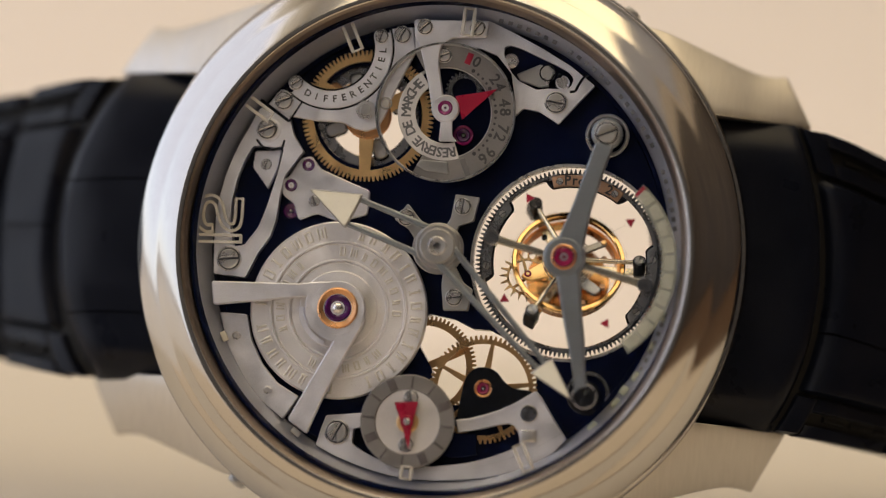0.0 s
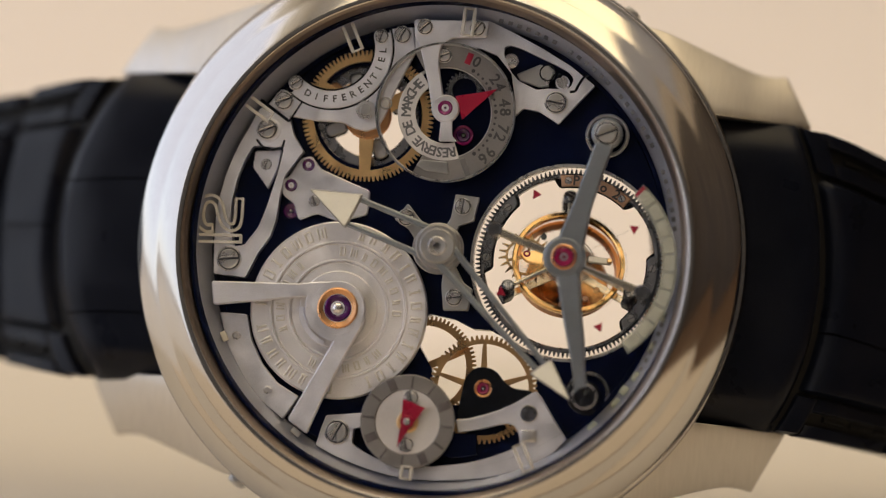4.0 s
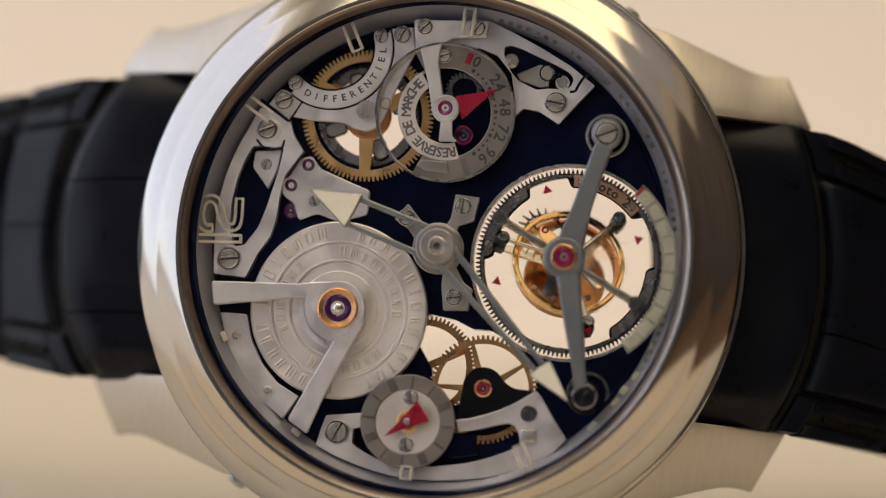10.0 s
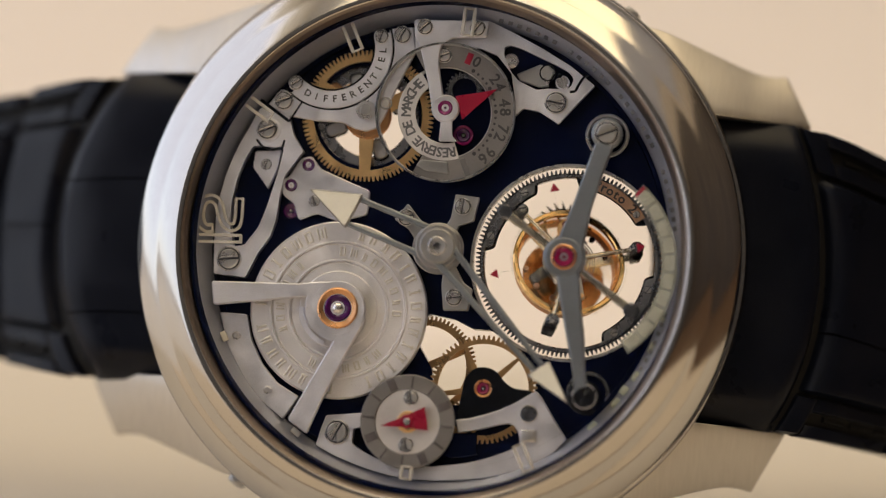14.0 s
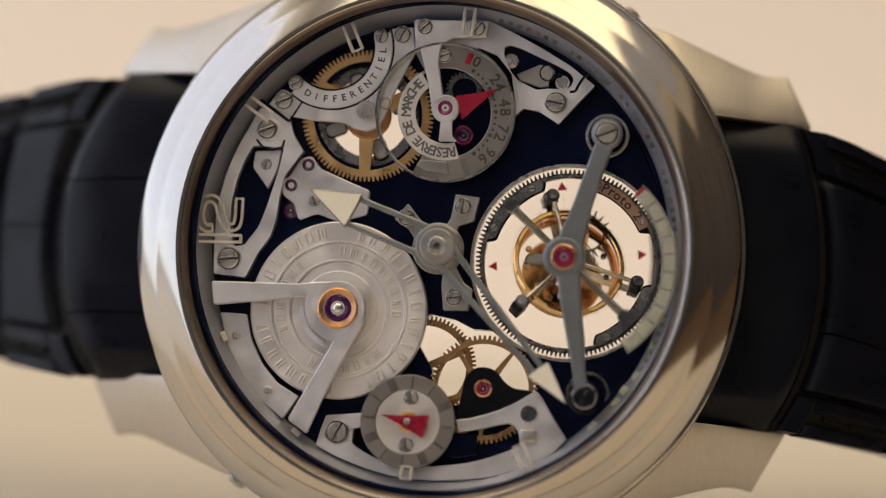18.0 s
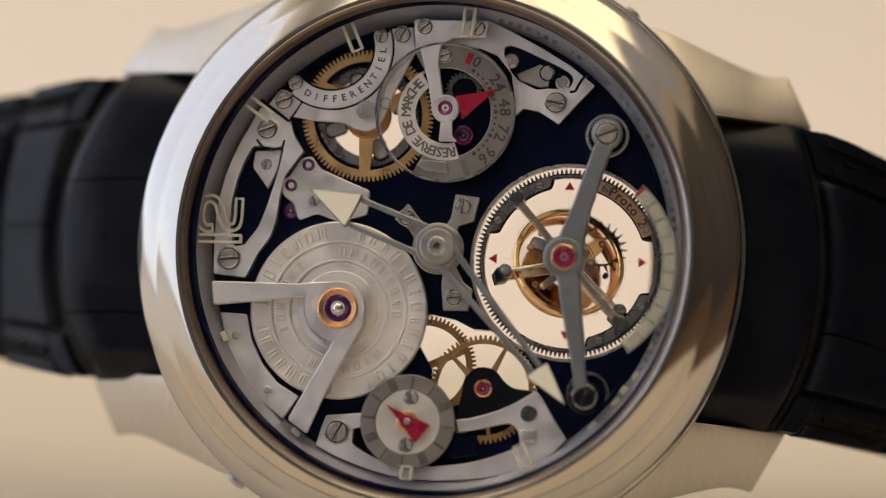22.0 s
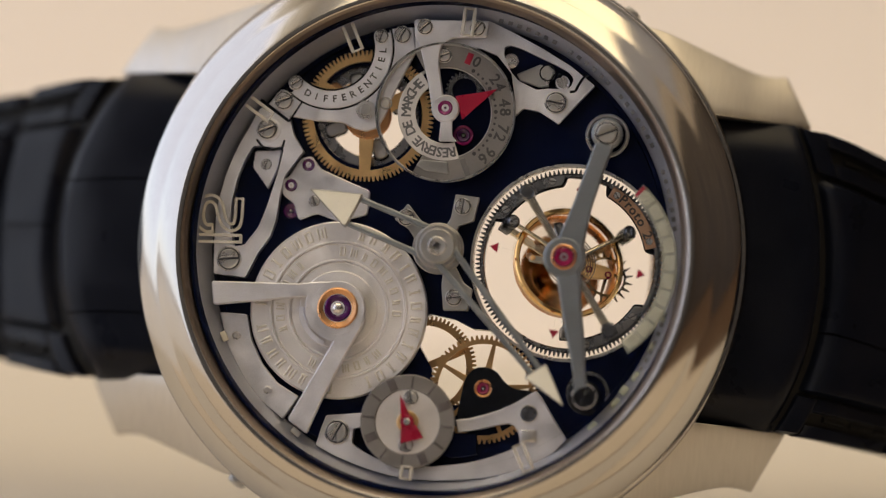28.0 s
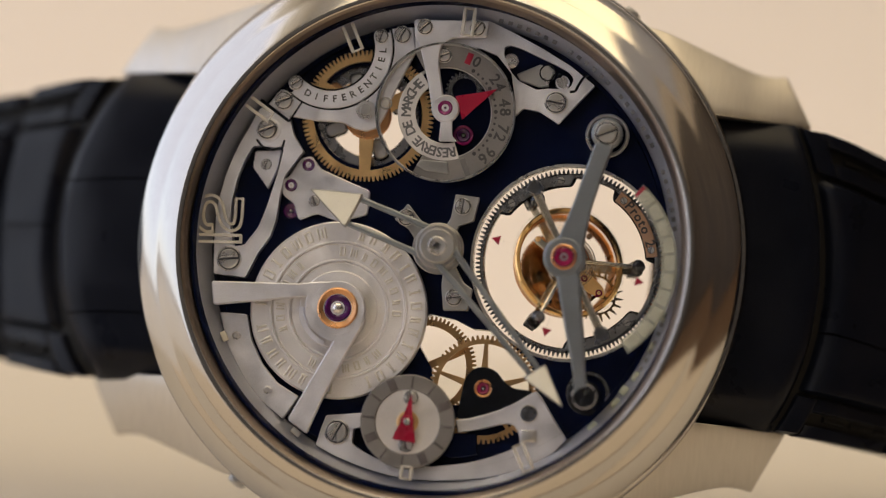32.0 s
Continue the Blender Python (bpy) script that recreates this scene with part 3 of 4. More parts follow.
part("crystal_gasket", lathe([(17.72, 2.1), (18.12, 2.1), (18.12, 2.5), (17.92, 2.5)], 140), NAVY_PLATE, flange)
hour_ring = part("hour_ring", lathe([(16.3, 1.45), (17.7, 1.45), (17.7, 1.6), (16.3, 1.6)], 140), SAPPHIRE, watch, "clear sapphire hour ring carrying the markers")
hour_ring.visible_shadow = False
TWELVE = 173.6
for k in range(1, 12):
    a = TWELVE - 30 * k
    if k in (4, 5):
        continue
    if k in (6, 7):
        part("hour_marker", block(17.1, 0, 1.5, 0.5, 0.7, 0.25, 0.08), DIM_LUME, flange, turn=a)
        continue
    if k in (10, 11):
        part("hour_marker", block(17.0, 0, 1.2, 0.45, 0.75, 0.25, 0.08), PALE_LUME, flange, turn=a)
        continue
    z = 2.0
    m = part("hour_marker", join(*[block(16.6, s * 0.36, z, 2.1 if k in (1, 2, 3, 8) else 1.0, 0.26, 0.22, 0.06) for s in (-1, 1)],
                                 *[block(e, 0, z, 0.15, 0.62, 0.18, 0.04) for e in ((15.62, 17.55) if k in (3, 8) else (16.15, 17.05) if k not in (1, 2) else (15.62,))]),
             LUME_FILM, flange, turn=a)


def ribbon(line, w, z0, z1):
    """A thin raised line that follows a path."""
    return join(*[bar(a, b, w, w, z0, z1, 0.02) for a, b in zip(line, line[1:])],
                *[moved(puck(w / 2, z0, z1, 0.02, 8), *p) for p in line])


def both_sides(line, off):
    out = []
    for s in (-1, 1):
        side = []
        for i, p in enumerate(line):
            a, b = Vector(line[max(i - 1, 0)]), Vector(line[min(i + 1, len(line) - 1)])
            d = (b - a).normalized()
            side.append((p[0] - s * d.y * off, p[1] + s * d.x * off))
        out.append(side)
    return out


# the twelve: both digits drawn with double lines
two = [(-14.69, 3.28), (-14.72, 1.45), (-15.13, 1.11), (-15.67, 1.27), (-16.03, 2.09), (-16.19, 2.92), (-16.70, 3.33), (-17.32, 3.15), (-17.59, 2.40), (-17.52, 1.48), (-17.13, 1.03), (-16.63, 1.08)]
one = [(-17.87, 0.60), (-14.52, 0.58), (-14.51, 0.08), (-17.85, 0.10), (-17.87, 0.60)]
for _ in range(2):
    two = [two[0]] + [((a[0] * w + b[0] * (1 - w)), (a[1] * w + b[1] * (1 - w))) for a, b in zip(two, two[1:]) for w in (0.75, 0.25)] + [two[-1]]
sides = both_sides(two, 0.25)
part("hour_numeral", join(ribbon(sides[0], 0.22, 1.6, 1.75), ribbon(sides[1], 0.22, 1.6, 1.75), ribbon(one, 0.22, 1.6, 1.75),
                          ribbon([sides[0][0], sides[1][0]], 0.17, 1.6, 1.75), ribbon([sides[0][-1], sides[1][-1]], 0.17, 1.6, 1.75)),
     LUME_FILM, flange, "double-lined twelve")
print_mark = mesh_of("print_mark", block(0, 0, 0, 0.34, 0.5, 0.04, 0.01), FAINT_INK)
for i in range(46):
    if i % 8 in (6, 7) and i % 3:
        continue
    a = 76 - 2.35 * i
    put("print_mark", print_mark, flange, (17.33 * math.cos(radians(a)), 17.33 * math.sin(radians(a)), 1.26), a - 90, tilt=(0, 0))
dot = mesh_of("lume_spot", block(0, 0, 0, 0.5, 0.8, 0.3, 0.1), DIM_LUME)
for k in range(5):
    a = -16 - 8 * k
    put("lume_spot", dot, flange, (17.2 * math.cos(radians(a)), 17.2 * math.sin(radians(a)), 1.1), a)

# barrel
barrel = part("barrel", lathe([(0, 0.0), (6.52, 0.0), (6.52, 0.62), (6.40, 0.74), (5.10, 0.74), (5.04, 0.84), (4.94, 0.84), (4.88, 0.66), (4.78, 0.74),
                               (3.76, 0.74), (3.70, 0.84), (3.60, 0.84), (3.54, 0.64), (3.42, 0.74), (2.9, 0.74), (2.8, 0.9), (0, 0.9)], 120, closed=False), BARREL_TOP, watch,
              "frosted steel mainspring barrel with engraved rings", place=(BARREL[0], BARREL[1], 0))
# the engraving cannot be drawn as letters: rings of raised strokes of their size
def stroke_mark(kind, k):
    """A raised group of plain strokes, as tall as one engraved character."""
    stems = ((-0.24, 0.24), (-0.1, 0.16), (0.0,), (-0.3, 0.0, 0.3), (-0.25, 0.1))[kind]
    return join(*[block(x * k, 0, 0, 0.2 * k, (0.98 - 0.2 * (i % 2)) * k, 0.13, 0.05) for i, x in enumerate(stems)],
                *[block(0, y * k, 0.0, (0.62 if kind != 2 else 0.4) * k, 0.14 * k, 0.12, 0.04) for y in ((0.43, -0.43), (-0.43,), (0.43, -0.43), (), (0.43,))[kind]])


marks = [[mesh_of("engraved_mark", stroke_mark(kind, k), RELIEF_STEEL) for kind in range(5)] for k in (0.86, 0.66)]
for i in range(36):
    if i in (8, 9, 18, 27, 28):
        continue
    a = 360 * i / 36 + 4
    put("engraved_mark", marks[0][(i * 7 // 3) % 5], barrel, (5.74 * math.cos(radians(a)), 5.74 * math.sin(radians(a)), 0.755), a - 90)
for i in range(32):
    if i % 10 in (7, 8, 9):
        continue
    a = 360 * i / 32 + 20
    put("engraved_mark", marks[1][(i * 5 // 3) % 5], barrel, (4.3 * math.cos(radians(a)), 4.3 * math.sin(radians(a)), 0.755), a - 90)

hubxy = (-7.20, -4.62)
b_bridge = part("barrel_bridge", join(
    moved(puck(2.0, 1.35, 1.9, 0.06, 48), *hubxy),
    prism([hubxy] + arc(*hubxy, 2.42, 150, 266, 24), 1.35, 1.892, 0.05),
    plate_of([(-16.58, -2.79), (-10.2, -2.86), (-8.83, -2.70), (-7.2, -2.66), (-7.10, -4.39), (-8.9, -3.9), (-9.96, -3.86), (-16.39, -4.56)], 1.35, 1.885, 0.25, 0.1),
    plate_of([(-10.68, -12.82), (-9.2, -10.15), (-7.49, -7.07), (-7.3, -5.6), (-5.20, -5.0), (-5.30, -5.75), (-6.6, -8.1), (-8.12, -11.25), (-9.24, -13.86)], 1.35, 1.88, 0.25, 0.1)), FROSTED, watch,
    "frosted V-shaped barrel bridge")
part("bridge_step", lathe([(2.55, 1.2), (2.95, 1.2), (2.95, 1.3), (2.9, 1.34), (2.6, 1.34), (2.55, 1.3)], 30, 178, 248), FROSTED, b_bridge, place=(hubxy[0], hubxy[1], 0))
jewel(hubxy[0], hubxy[1], 1.95, 1.0, b_bridge, VIOLET, COPPER, STEEL)

# rim plate beside the barrel, with two pins
rim_plate = part("rim_plate", plate_of([(-16.06, -4.99), (-14.05, -5.11), (-13.66, -6.93), (-12.85, -8.65), (-11.72, -10.04), (-10.03, -11.07), (-11.14, -12.75), (-12.76, -11.46), (-14.15, -9.76), (-15.40, -7.38)], 0.05, 0.75, 0.15), FROSTED, watch, "frosted rim plate with two pins")
for xy in ((-14.75, -6.70), (-12.33, -10.63)):
    part("pin", lathe([(0, 0.7), (0.3, 0.7), (0.3, 0.95), (0.18, 1.08), (0, 1.1)], 20, closed=False), STEEL, rim_plate, place=(*xy, 0))

# train wheel with five arms, its black cock, and a second wheel beneath
wheel = part("train_wheel", gear(3.34, 3.66, 3.97, 66, 0.1, 0.3), SHADED_BRASS, watch, "gilt brass train wheel with five arms", place=(TRAIN[0], TRAIN[1], 0))
spokes(5, 0.3, 3.42, 0.62, 0.25, 0.1, 0.3, SHADED_BRASS, wheel)
part("hub", puck(0.75, 0.05, 0.4, 0.05, 24), GOLD, wheel)
lower = (-0.99, -8.63)
lower_wheel = part("center_wheel", gear(3.05, 3.5, 3.8, 72, -1.1, -0.85), SHADED_BRASS, watch, "gilt brass wheel below the train wheel", place=(*lower, 0))
spokes(4, 0.3, 3.2, 0.55, 0.5, -1.1, -0.85, SHADED_BRASS, lower_wheel, 24)
cock = part("train_cock", plate_of([(1.54, -12.47), (1.90, -10.73), (2.12, -9.49), (2.76, -8.74), (3.58, -8.60), (4.41, -8.87), (5.01, -9.68), (5.68, -10.16), (7.25, -10.29), (5.40, -12.01), (3.35, -12.55)], 0.05, 0.85, 0.45), BLACK_STEEL, watch, "black polished train cock")
jewel(*(3.50, -10.20), 0.9, 0.44, cock, RUBY, COPPER)

# lower rim bridge
low_bridge = part("lower_bridge", join(
    plate_of([(1.55, -12.51), (2.45, -12.41), (3.35, -12.18), (4.58, -11.79), (5.80, -11.23), (7.34, -10.29), (7.68, -10.61), (8.62, -12.15), (9.64, -13.76), (8.76, -14.44), (7.95, -14.87), (6.71, -14.81), (6.33, -14.33), (6.18, -13.43), (5.84, -12.87), (5.43, -12.71), (4.61, -12.85), (3.38, -13.17), (1.74, -13.45)], 0.05, 0.95, 0.12),
    plate_of([(-8.66, -14.59), (-8.32, -13.43), (-7.94, -12.39), (-5.33, -12.17), (-5.26, -13.16), (-5.88, -13.34), (-6.01, -14.37), (-5.25, -14.93), (-4.16, -15.48), (-2.74, -15.81), (-1.50, -15.95), (-0.05, -15.96), (1.39, -15.80), (2.62, -15.61), (3.85, -15.29), (5.07, -14.85), (6.49, -14.25), (7.93, -14.05), (9.60, -13.81), (8.76, -14.68), (7.75, -15.36), (6.33, -16.01), (4.90, -16.45), (3.47, -16.73), (1.83, -16.89), (-0.02, -16.98), (-1.68, -16.90), (-3.13, -16.68), (-4.59, -16.31), (-5.84, -15.89), (-7.23, -15.34)], 0.05, 0.94, 0.12)), FROSTED, watch,
    "frosted lower bridge along the rim")
screw(*(6.85, -11.98), 0.95, 0.52, 60, low_bridge, DARK_STEEL)
screw(*(-7.11, -13.61), 0.95, 0.72, 60, low_bridge)
part("fork", block(*(6.89, -13.58), 1.0, 1.1, 0.9, 0.3, 0.08), STEEL, low_bridge, turn=0)

for xy, w, h in (((7.52, -13.66), 0.42, 0.85), ((6.54, -13.84), 0.22, 0.7)):
    part("fork_slot", block(*xy, 1.13, w, h, 0.1, 0.03), BLACK_STEEL, low_bridge, turn=20)
part("train_cover", plate_of([(0.71, -13.54), (3.10, -13.40), (3.09, -14.55), (3.23, -15.04), (1.34, -15.33), (0.08, -14.87)], 0.02, 0.6, 0.1), NAVY_PLATE, low_bridge)

# left bridge with its window, jewel plate
left_bridge = part("left_bridge", plate_of([(-16.56, -2.18), (-16.59, 0.07), (-16.52, 1.74), (-16.35, 3.20), (-15.95, 4.88), (-15.41, 6.35), (-14.82, 7.61), (-14.22, 8.66), (-13.55, 10.01), (-12.63, 10.32), (-11.31, 9.54), (-10.93, 8.09), (-10.19, 6.93), (-11.55, 5.07), (-11.81, 3.90), (-12.08, 1.81), (-12.46, 0.64), (-13.38, -0.70), (-14.21, -2.42)],
    0.05, 0.95, 0.12, 0.07, [eased([(-13.92, 7.29), (-11.62, 7.16), (-12.02, 5.36), (-12.86, 2.55), (-13.36, 1.29), (-14.37, -0.06), (-15.20, -0.15), (-15.46, 1.55), (-15.39, 3.22), (-14.95, 5.10), (-14.48, 6.28)], 0.25)]), FROSTED, watch,
    "frosted bridge with a long window")
part("window_foot", plate_of([(-13.80, 6.91), (-11.87, 7.03), (-12.16, 5.60), (-12.79, 4.17), (-13.93, 5.74)], 0.05, 0.55, 0.1), FROSTED, left_bridge)
part("window_lip", ribbon([(-13.65, 7.71), (-13.21, 7.2), (-12.49, 7.0), (-11.74, 7.2), (-11.63, 7.66)], 0.2, 0.88, 0.958), BLACK_STEEL, left_bridge)
screw(*(-12.97, 5.96), 0.55, 0.36, 70, left_bridge)
part("screw_boss", moved(puck(0.86, 0.9, 1.02, 0.06, 32), -12.75, 8.45), FROSTED, left_bridge)
screw(*(-12.91, 8.51), 1.02, 0.62, 20, left_bridge)
screw(*(-15.46, -1.08), 0.95, 0.72, 5, left_bridge)
jewel_plate = part("jewel_plate", plate_of([(-10.40, 6.47), (-9.61, 6.65), (-9.00, 5.75), (-7.13, 4.94), (-5.23, 4.14), (-5.39, 2.39), (-7.46, 1.85), (-9.15, 2.41), (-10.47, 1.89), (-10.84, 3.13), (-11.70, 3.74), (-11.74, 4.87), (-11.24, 5.13)], 0.03, 0.45, 0.25), FROSTED, watch,
                   "frosted jewel plate")
for xy, r in (((-9.84, 5.98), 0.46), ((-11.09, 4.46), 0.46)):
    jewel(*xy, 0.48, r, jewel_plate, VIOLET)
screw(*(-9.34, 3.32), 0.45, 0.36, 110, jewel_plate)

# differential: gilt wheel, dark carrier with planets, bridge and engraved arc
diff = part("differential_wheel", gear(4.02, 4.5, 4.86, 92, 0.08, 0.32), GOLD, watch, "gilt differential wheel with three arms", place=(*DIFF, 0))
spokes(3, 0.4, 4.1, 1.25, 0.8, 0.08, 0.3, GOLD, diff, -92)
part("hub_ring", puck(1.75, 0.05, 0.5, 0.15, 40, 0.8), COPPER, diff)
carrier = part("differential_carrier", puck(3.72, -0.9, -0.5, 0.06, 80, 2.95), CAGE_STEEL, watch, "dark steel differential carrier with oval planets", place=(*DIFF, 0))
for a in (201, 109, 290, 20):
    # black plate a little larger than the planet draws its dark outline
    part("planet_outline", plate_of([(1.72, -0.58), (3.4, -0.58), (3.4, 0.58), (1.72, 0.58)], -0.7, -0.3, 0.55, 0.05), BLACK_STEEL, carrier, turn=a)
    part("planet", plate_of([(1.82, -0.48), (3.3, -0.48), (3.3, 0.48), (1.82, 0.48)], -0.6, -0.12, 0.46, 0.1), MATT_STEEL, carrier, turn=a)

part("pivot", moved(puck(0.5, -0.6, 0.0, 0.1, 24), -2.48, 1.99), COPPER, carrier)
ARC = (-8.26, 14.58)
diff_bridge = part("differential_bridge", plate_of([(-12.93, 10.31), (-11.96, 11.50), (-11.11, 11.26), (-10.18, 10.94), (-9.25, 10.57), (-8.08, 10.47), (-6.75, 10.74), (-5.68, 11.50), (-4.88, 12.52), (-4.33, 13.86), (-4.06, 16.04), (-2.31, 16.23), (-2.09, 14.39), (-2.88, 12.79), (-3.75, 11.03), (-4.21, 9.69), (-4.77, 8.76), (-5.59, 8.46), (-6.44, 8.65), (-7.45, 9.14), (-9.29, 9.20), (-10.97, 9.46), (-12.15, 9.57)],
    0.5, 0.95, 0.12), FROSTED, watch, "frosted differential bridge with engraved arc strip")
for r, a0, a1 in ((4.53, -138, 20), (3.10, -132, 17)):
    part("strip_joint", prism(sector(*ARC, r - 0.07, r + 0.07, a0, a1, 30), 0.9, 0.958, 0.01), BLACK_STEEL, diff_bridge)
strip = part("arc_strip", plate_of(sector(*ARC, 3.17, 4.45, -131, 16, 28), 0.96, 1.1, 0.1, 0.05), FROSTED, diff_bridge)
write_arc("DIFFERENTIEL", *ARC, 1.105, 3.79, -59.5, 10.4, 0.70, INK, diff_bridge, inward=True)
screw(*(-10.86, 11.95), 1.12, 0.42, 30, diff_bridge)
screw(*(-4.65, 15.47), 1.12, 0.42, 70, diff_bridge)
screw(*(-11.76, 10.66), 0.95, 0.56, 20, diff_bridge)
screw(*(-3.12, 15.63), 0.95, 0.52, 60, diff_bridge)
part("seam", join(bar((-13.53, 10.72), (-11.3, 9.12), 0.28, 0.24, 0.9, 0.957, 0.01), bar((-11.3, 9.12), (-9.98, 11.23), 0.13, 0.13, 0.9, 0.96, 0.01)), BLACK_STEEL, diff_bridge)
part("hook_pin", moved(puck(0.3, 0.95, 1.25, 0.1, 20), -4.2, 10.55), STEEL, diff_bridge)
part("hook_ring", moved(puck(0.48, 0.95, 1.02, 0.03, 28, 0.36), -4.2, 10.55), MATT_STEEL, diff_bridge)
kn = (-5.65, 10.05)
part("ratchet_cap", gear(0.35, 0.62, 0.72, 22, 0.95, 1.2), STEEL, diff_bridge, place=(*kn, 0))
part("ratchet_pin", lathe([(0, 0.9), (0.4, 0.9), (0.4, 1.2), (0.36, 1.24), (0, 1.25)], 20, closed=False), MATT_STEEL, diff_bridge, place=(*kn, 0))

# upper bridge along the rim with the click
up_bridge = part("upper_bridge", join(
    plate_of([(-2.29, 16.74), (3.25, 16.76), (4.89, 15.99), (7.20, 14.77), (9.30, 13.51), (11.11, 12.08), (8.50, 9.22), (7.11, 10.11), (5.90, 10.34), (5.34, 9.75), (5.31, 10.83), (4.97, 12.91), (3.90, 14.23), (2.64, 14.71), (0.56, 14.77), (-2.10, 14.48)], 0.3, 0.9, 0.15, 0.07,
             [eased([(4.42, 14.82), (4.83, 14.99), (5.63, 14.75), (8.27, 13.54), (9.19, 13.05), (9.57, 12.56), (9.34, 11.95), (8.93, 11.78), (7.57, 11.82), (6.87, 11.70), (5.48, 12.38), (4.88, 13.12), (4.39, 14.28)], 0.2)])), FROSTED, watch, "frosted upper bridge along the rim with the click window")
screw(*(8.29, 10.79), 0.9, 0.66, 170, up_bridge)
part("click", plate_of([(5.32, 12.92), (7.06, 13.66), (7.6, 13.36), (7.7, 12.03), (6.98, 11.97), (5.54, 12.46)], 0.1, 0.45, 0.1), MATT_STEEL, up_bridge)
part("click_roller", plate_of([(6.92, 13.06), (7.53, 13.66), (8.19, 13.14), (7.56, 12.01)], 0.42, 0.66, 0.15), STEEL, up_bridge)
part("click_ring", moved(puck(0.62, 0.5, 0.72, 0.05, 28, 0.52), 7.62, 13.0), BLACK_STEEL, up_bridge)
part("click_post", moved(puck(0.55, 0.2, 0.8, 0.14, 24), *(4.9, 13.85)), STEEL, up_bridge)
part("click_cap", moved(puck(0.52, 0.2, 0.8, 0.1, 24), *(8.72, 12.3)), STEEL, up_bridge)
part("click_pin", moved(puck(0.17, 0.6, 0.9, 0.04, 16), *(8.5, 12.78)), BLACK_STEEL, up_bridge)
slot = [(9.28, 11.6), (9.68, 11.63), (9.93, 12.16), (10.36, 12.78), (10.72, 12.78)]
part("slit", join(*[bar(p, q, 0.2, 0.2, 0.82, 0.912 + 0.001 * i, 0.01) for i, (p, q) in enumerate(zip(slot, slot[1:]))]), BLACK_STEEL, up_bridge)

# power reserve: grey sector with numbers, text ring, its arm and red pointer
pr_dial = part("power_reserve_dial", prism(sector(0, 0, 3.38, 5.03, -118, 118, 60), 1.0, 1.2, 0.05), GREY_DIAL, watch,
               "grey power reserve dial with black numbers", place=(*PR, 0))
part("dial_rim", puck(5.11, 0.95, 1.22, 0.05, 100, 4.94), MATT_STEEL, pr_dial)
part("cover_rim", puck(5.16, 1.66, 1.73, 0.03, 100, 5.0), CAGE_STEEL, pr_dial)
ring = part("text_ring", prism(sector(0, 0, 2.22, 3.54, 122, 288, 50), 1.02, 1.21, 0.05), SILVER_DIAL, pr_dial)
part("inner_rim", puck(3.54, 1.0, 1.15, 0.04, 80, 3.30), MATT_STEEL, pr_dial)
write_arc("RESERVE DE MARCHE", 0, 0, 1.215, 2.88, 207, 9.2, 1.0, SOFT_INK, pr_dial)
for text, a in (("0", 60), ("24", 31), ("48", 6), ("72", -19), ("96", -45)):
    write_arc(text, 0, 0, 1.205, 4.33, a, 9.0, 1.15, DARK_PRINT, pr_dial)
for i in range(17):
    a = 58 - 7.0 * i
    part("scale_dot", puck(0.10 if i % 4 else 0.15, 1.19, 1.215, 0.01, 10), INK, pr_dial, place=(3.67 * math.cos(radians(a)), 3.67 * math.sin(radians(a)), 0))
part("red_mark", block(4.33, 0, 1.2, 0.85, 0.45, 0.04, 0.015), RED, pr_dial, turn=68)
part("end_mark", block(4.28, 0, 1.2, 1.3, 0.4, 0.04, 0.015), SOFT_INK, pr_dial, turn=-69)
part("dial_foot", plate_of([(-1.46, 6.44), (0.49, 6.27), (0.60, 5.40), (-1.15, 5.62), (-1.82, 6.02)], 1.1, 1.3, 0.1), MATT_STEEL, watch, "steel dial foot plate")
pr_arm = part("power_reserve_arm", join(
    plate_of([(-2.16, 16.71), (3.32, 16.62), (3.19, 15.45), (0.62, 15.33), (-0.12, 14.82), (-0.33, 13.57), (0.16, 10.67), (-0.73, 9.99), (-1.03, 11.90), (-1.69, 14.55), (-2.13, 15.55)], 1.3, 1.65, 0.2, 0.08),
    moved(puck(1.03, 1.25, 1.68, 0.1, 36), *(0.26, 10.16)),
    plate_of([(-0.05, 9.42), (0.77, 9.43), (0.81, 8.18), (1.15, 7.77), (-0.17, 7.75)], 1.3, 1.62, 0.1, 0.06)), FROSTED, watch, "frosted power reserve arm")
jewel(*(0.26, 10.20), 1.7, 0.54, pr_arm, MAGENTA, None, VIOLET)
screw(*(-1.40, 16.14), 1.65, 0.48, 40, pr_arm)
screw(*(2.46, 16.10), 1.65, 0.48, 50, pr_arm)
screw(*(0.03, 14.13), 1.2, 0.45, 20, pr_arm)
part("power_reserve_pointer", plate_of([(0.96, 11.11), (2.78, 11.39), (4.02, 11.65), (2.60, 10.39), (1.51, 9.37)], 1.36, 1.5, 0.06, 0.04), RED, watch, "red power reserve pointer")
pr_wheel = (1.51, 11.67)
part("power_reserve_wheel", gear(0.9, 1.2, 1.42, 26, 0.15, 0.35), DARK_STEEL, watch, "small dark steel power reserve wheel", place=(*pr_wheel, 0))
cres = (1.52, 8.33)
pr_cock = part("power_reserve_cock", puck(0.75, 0.1, 0.45, 0.06, 28), BLACK_STEEL, watch, "black power reserve jewel cock", place=(*cres, 0))
jewel(0, 0, 0.5, 0.5, pr_cock, VIOLET, MAGENTA)

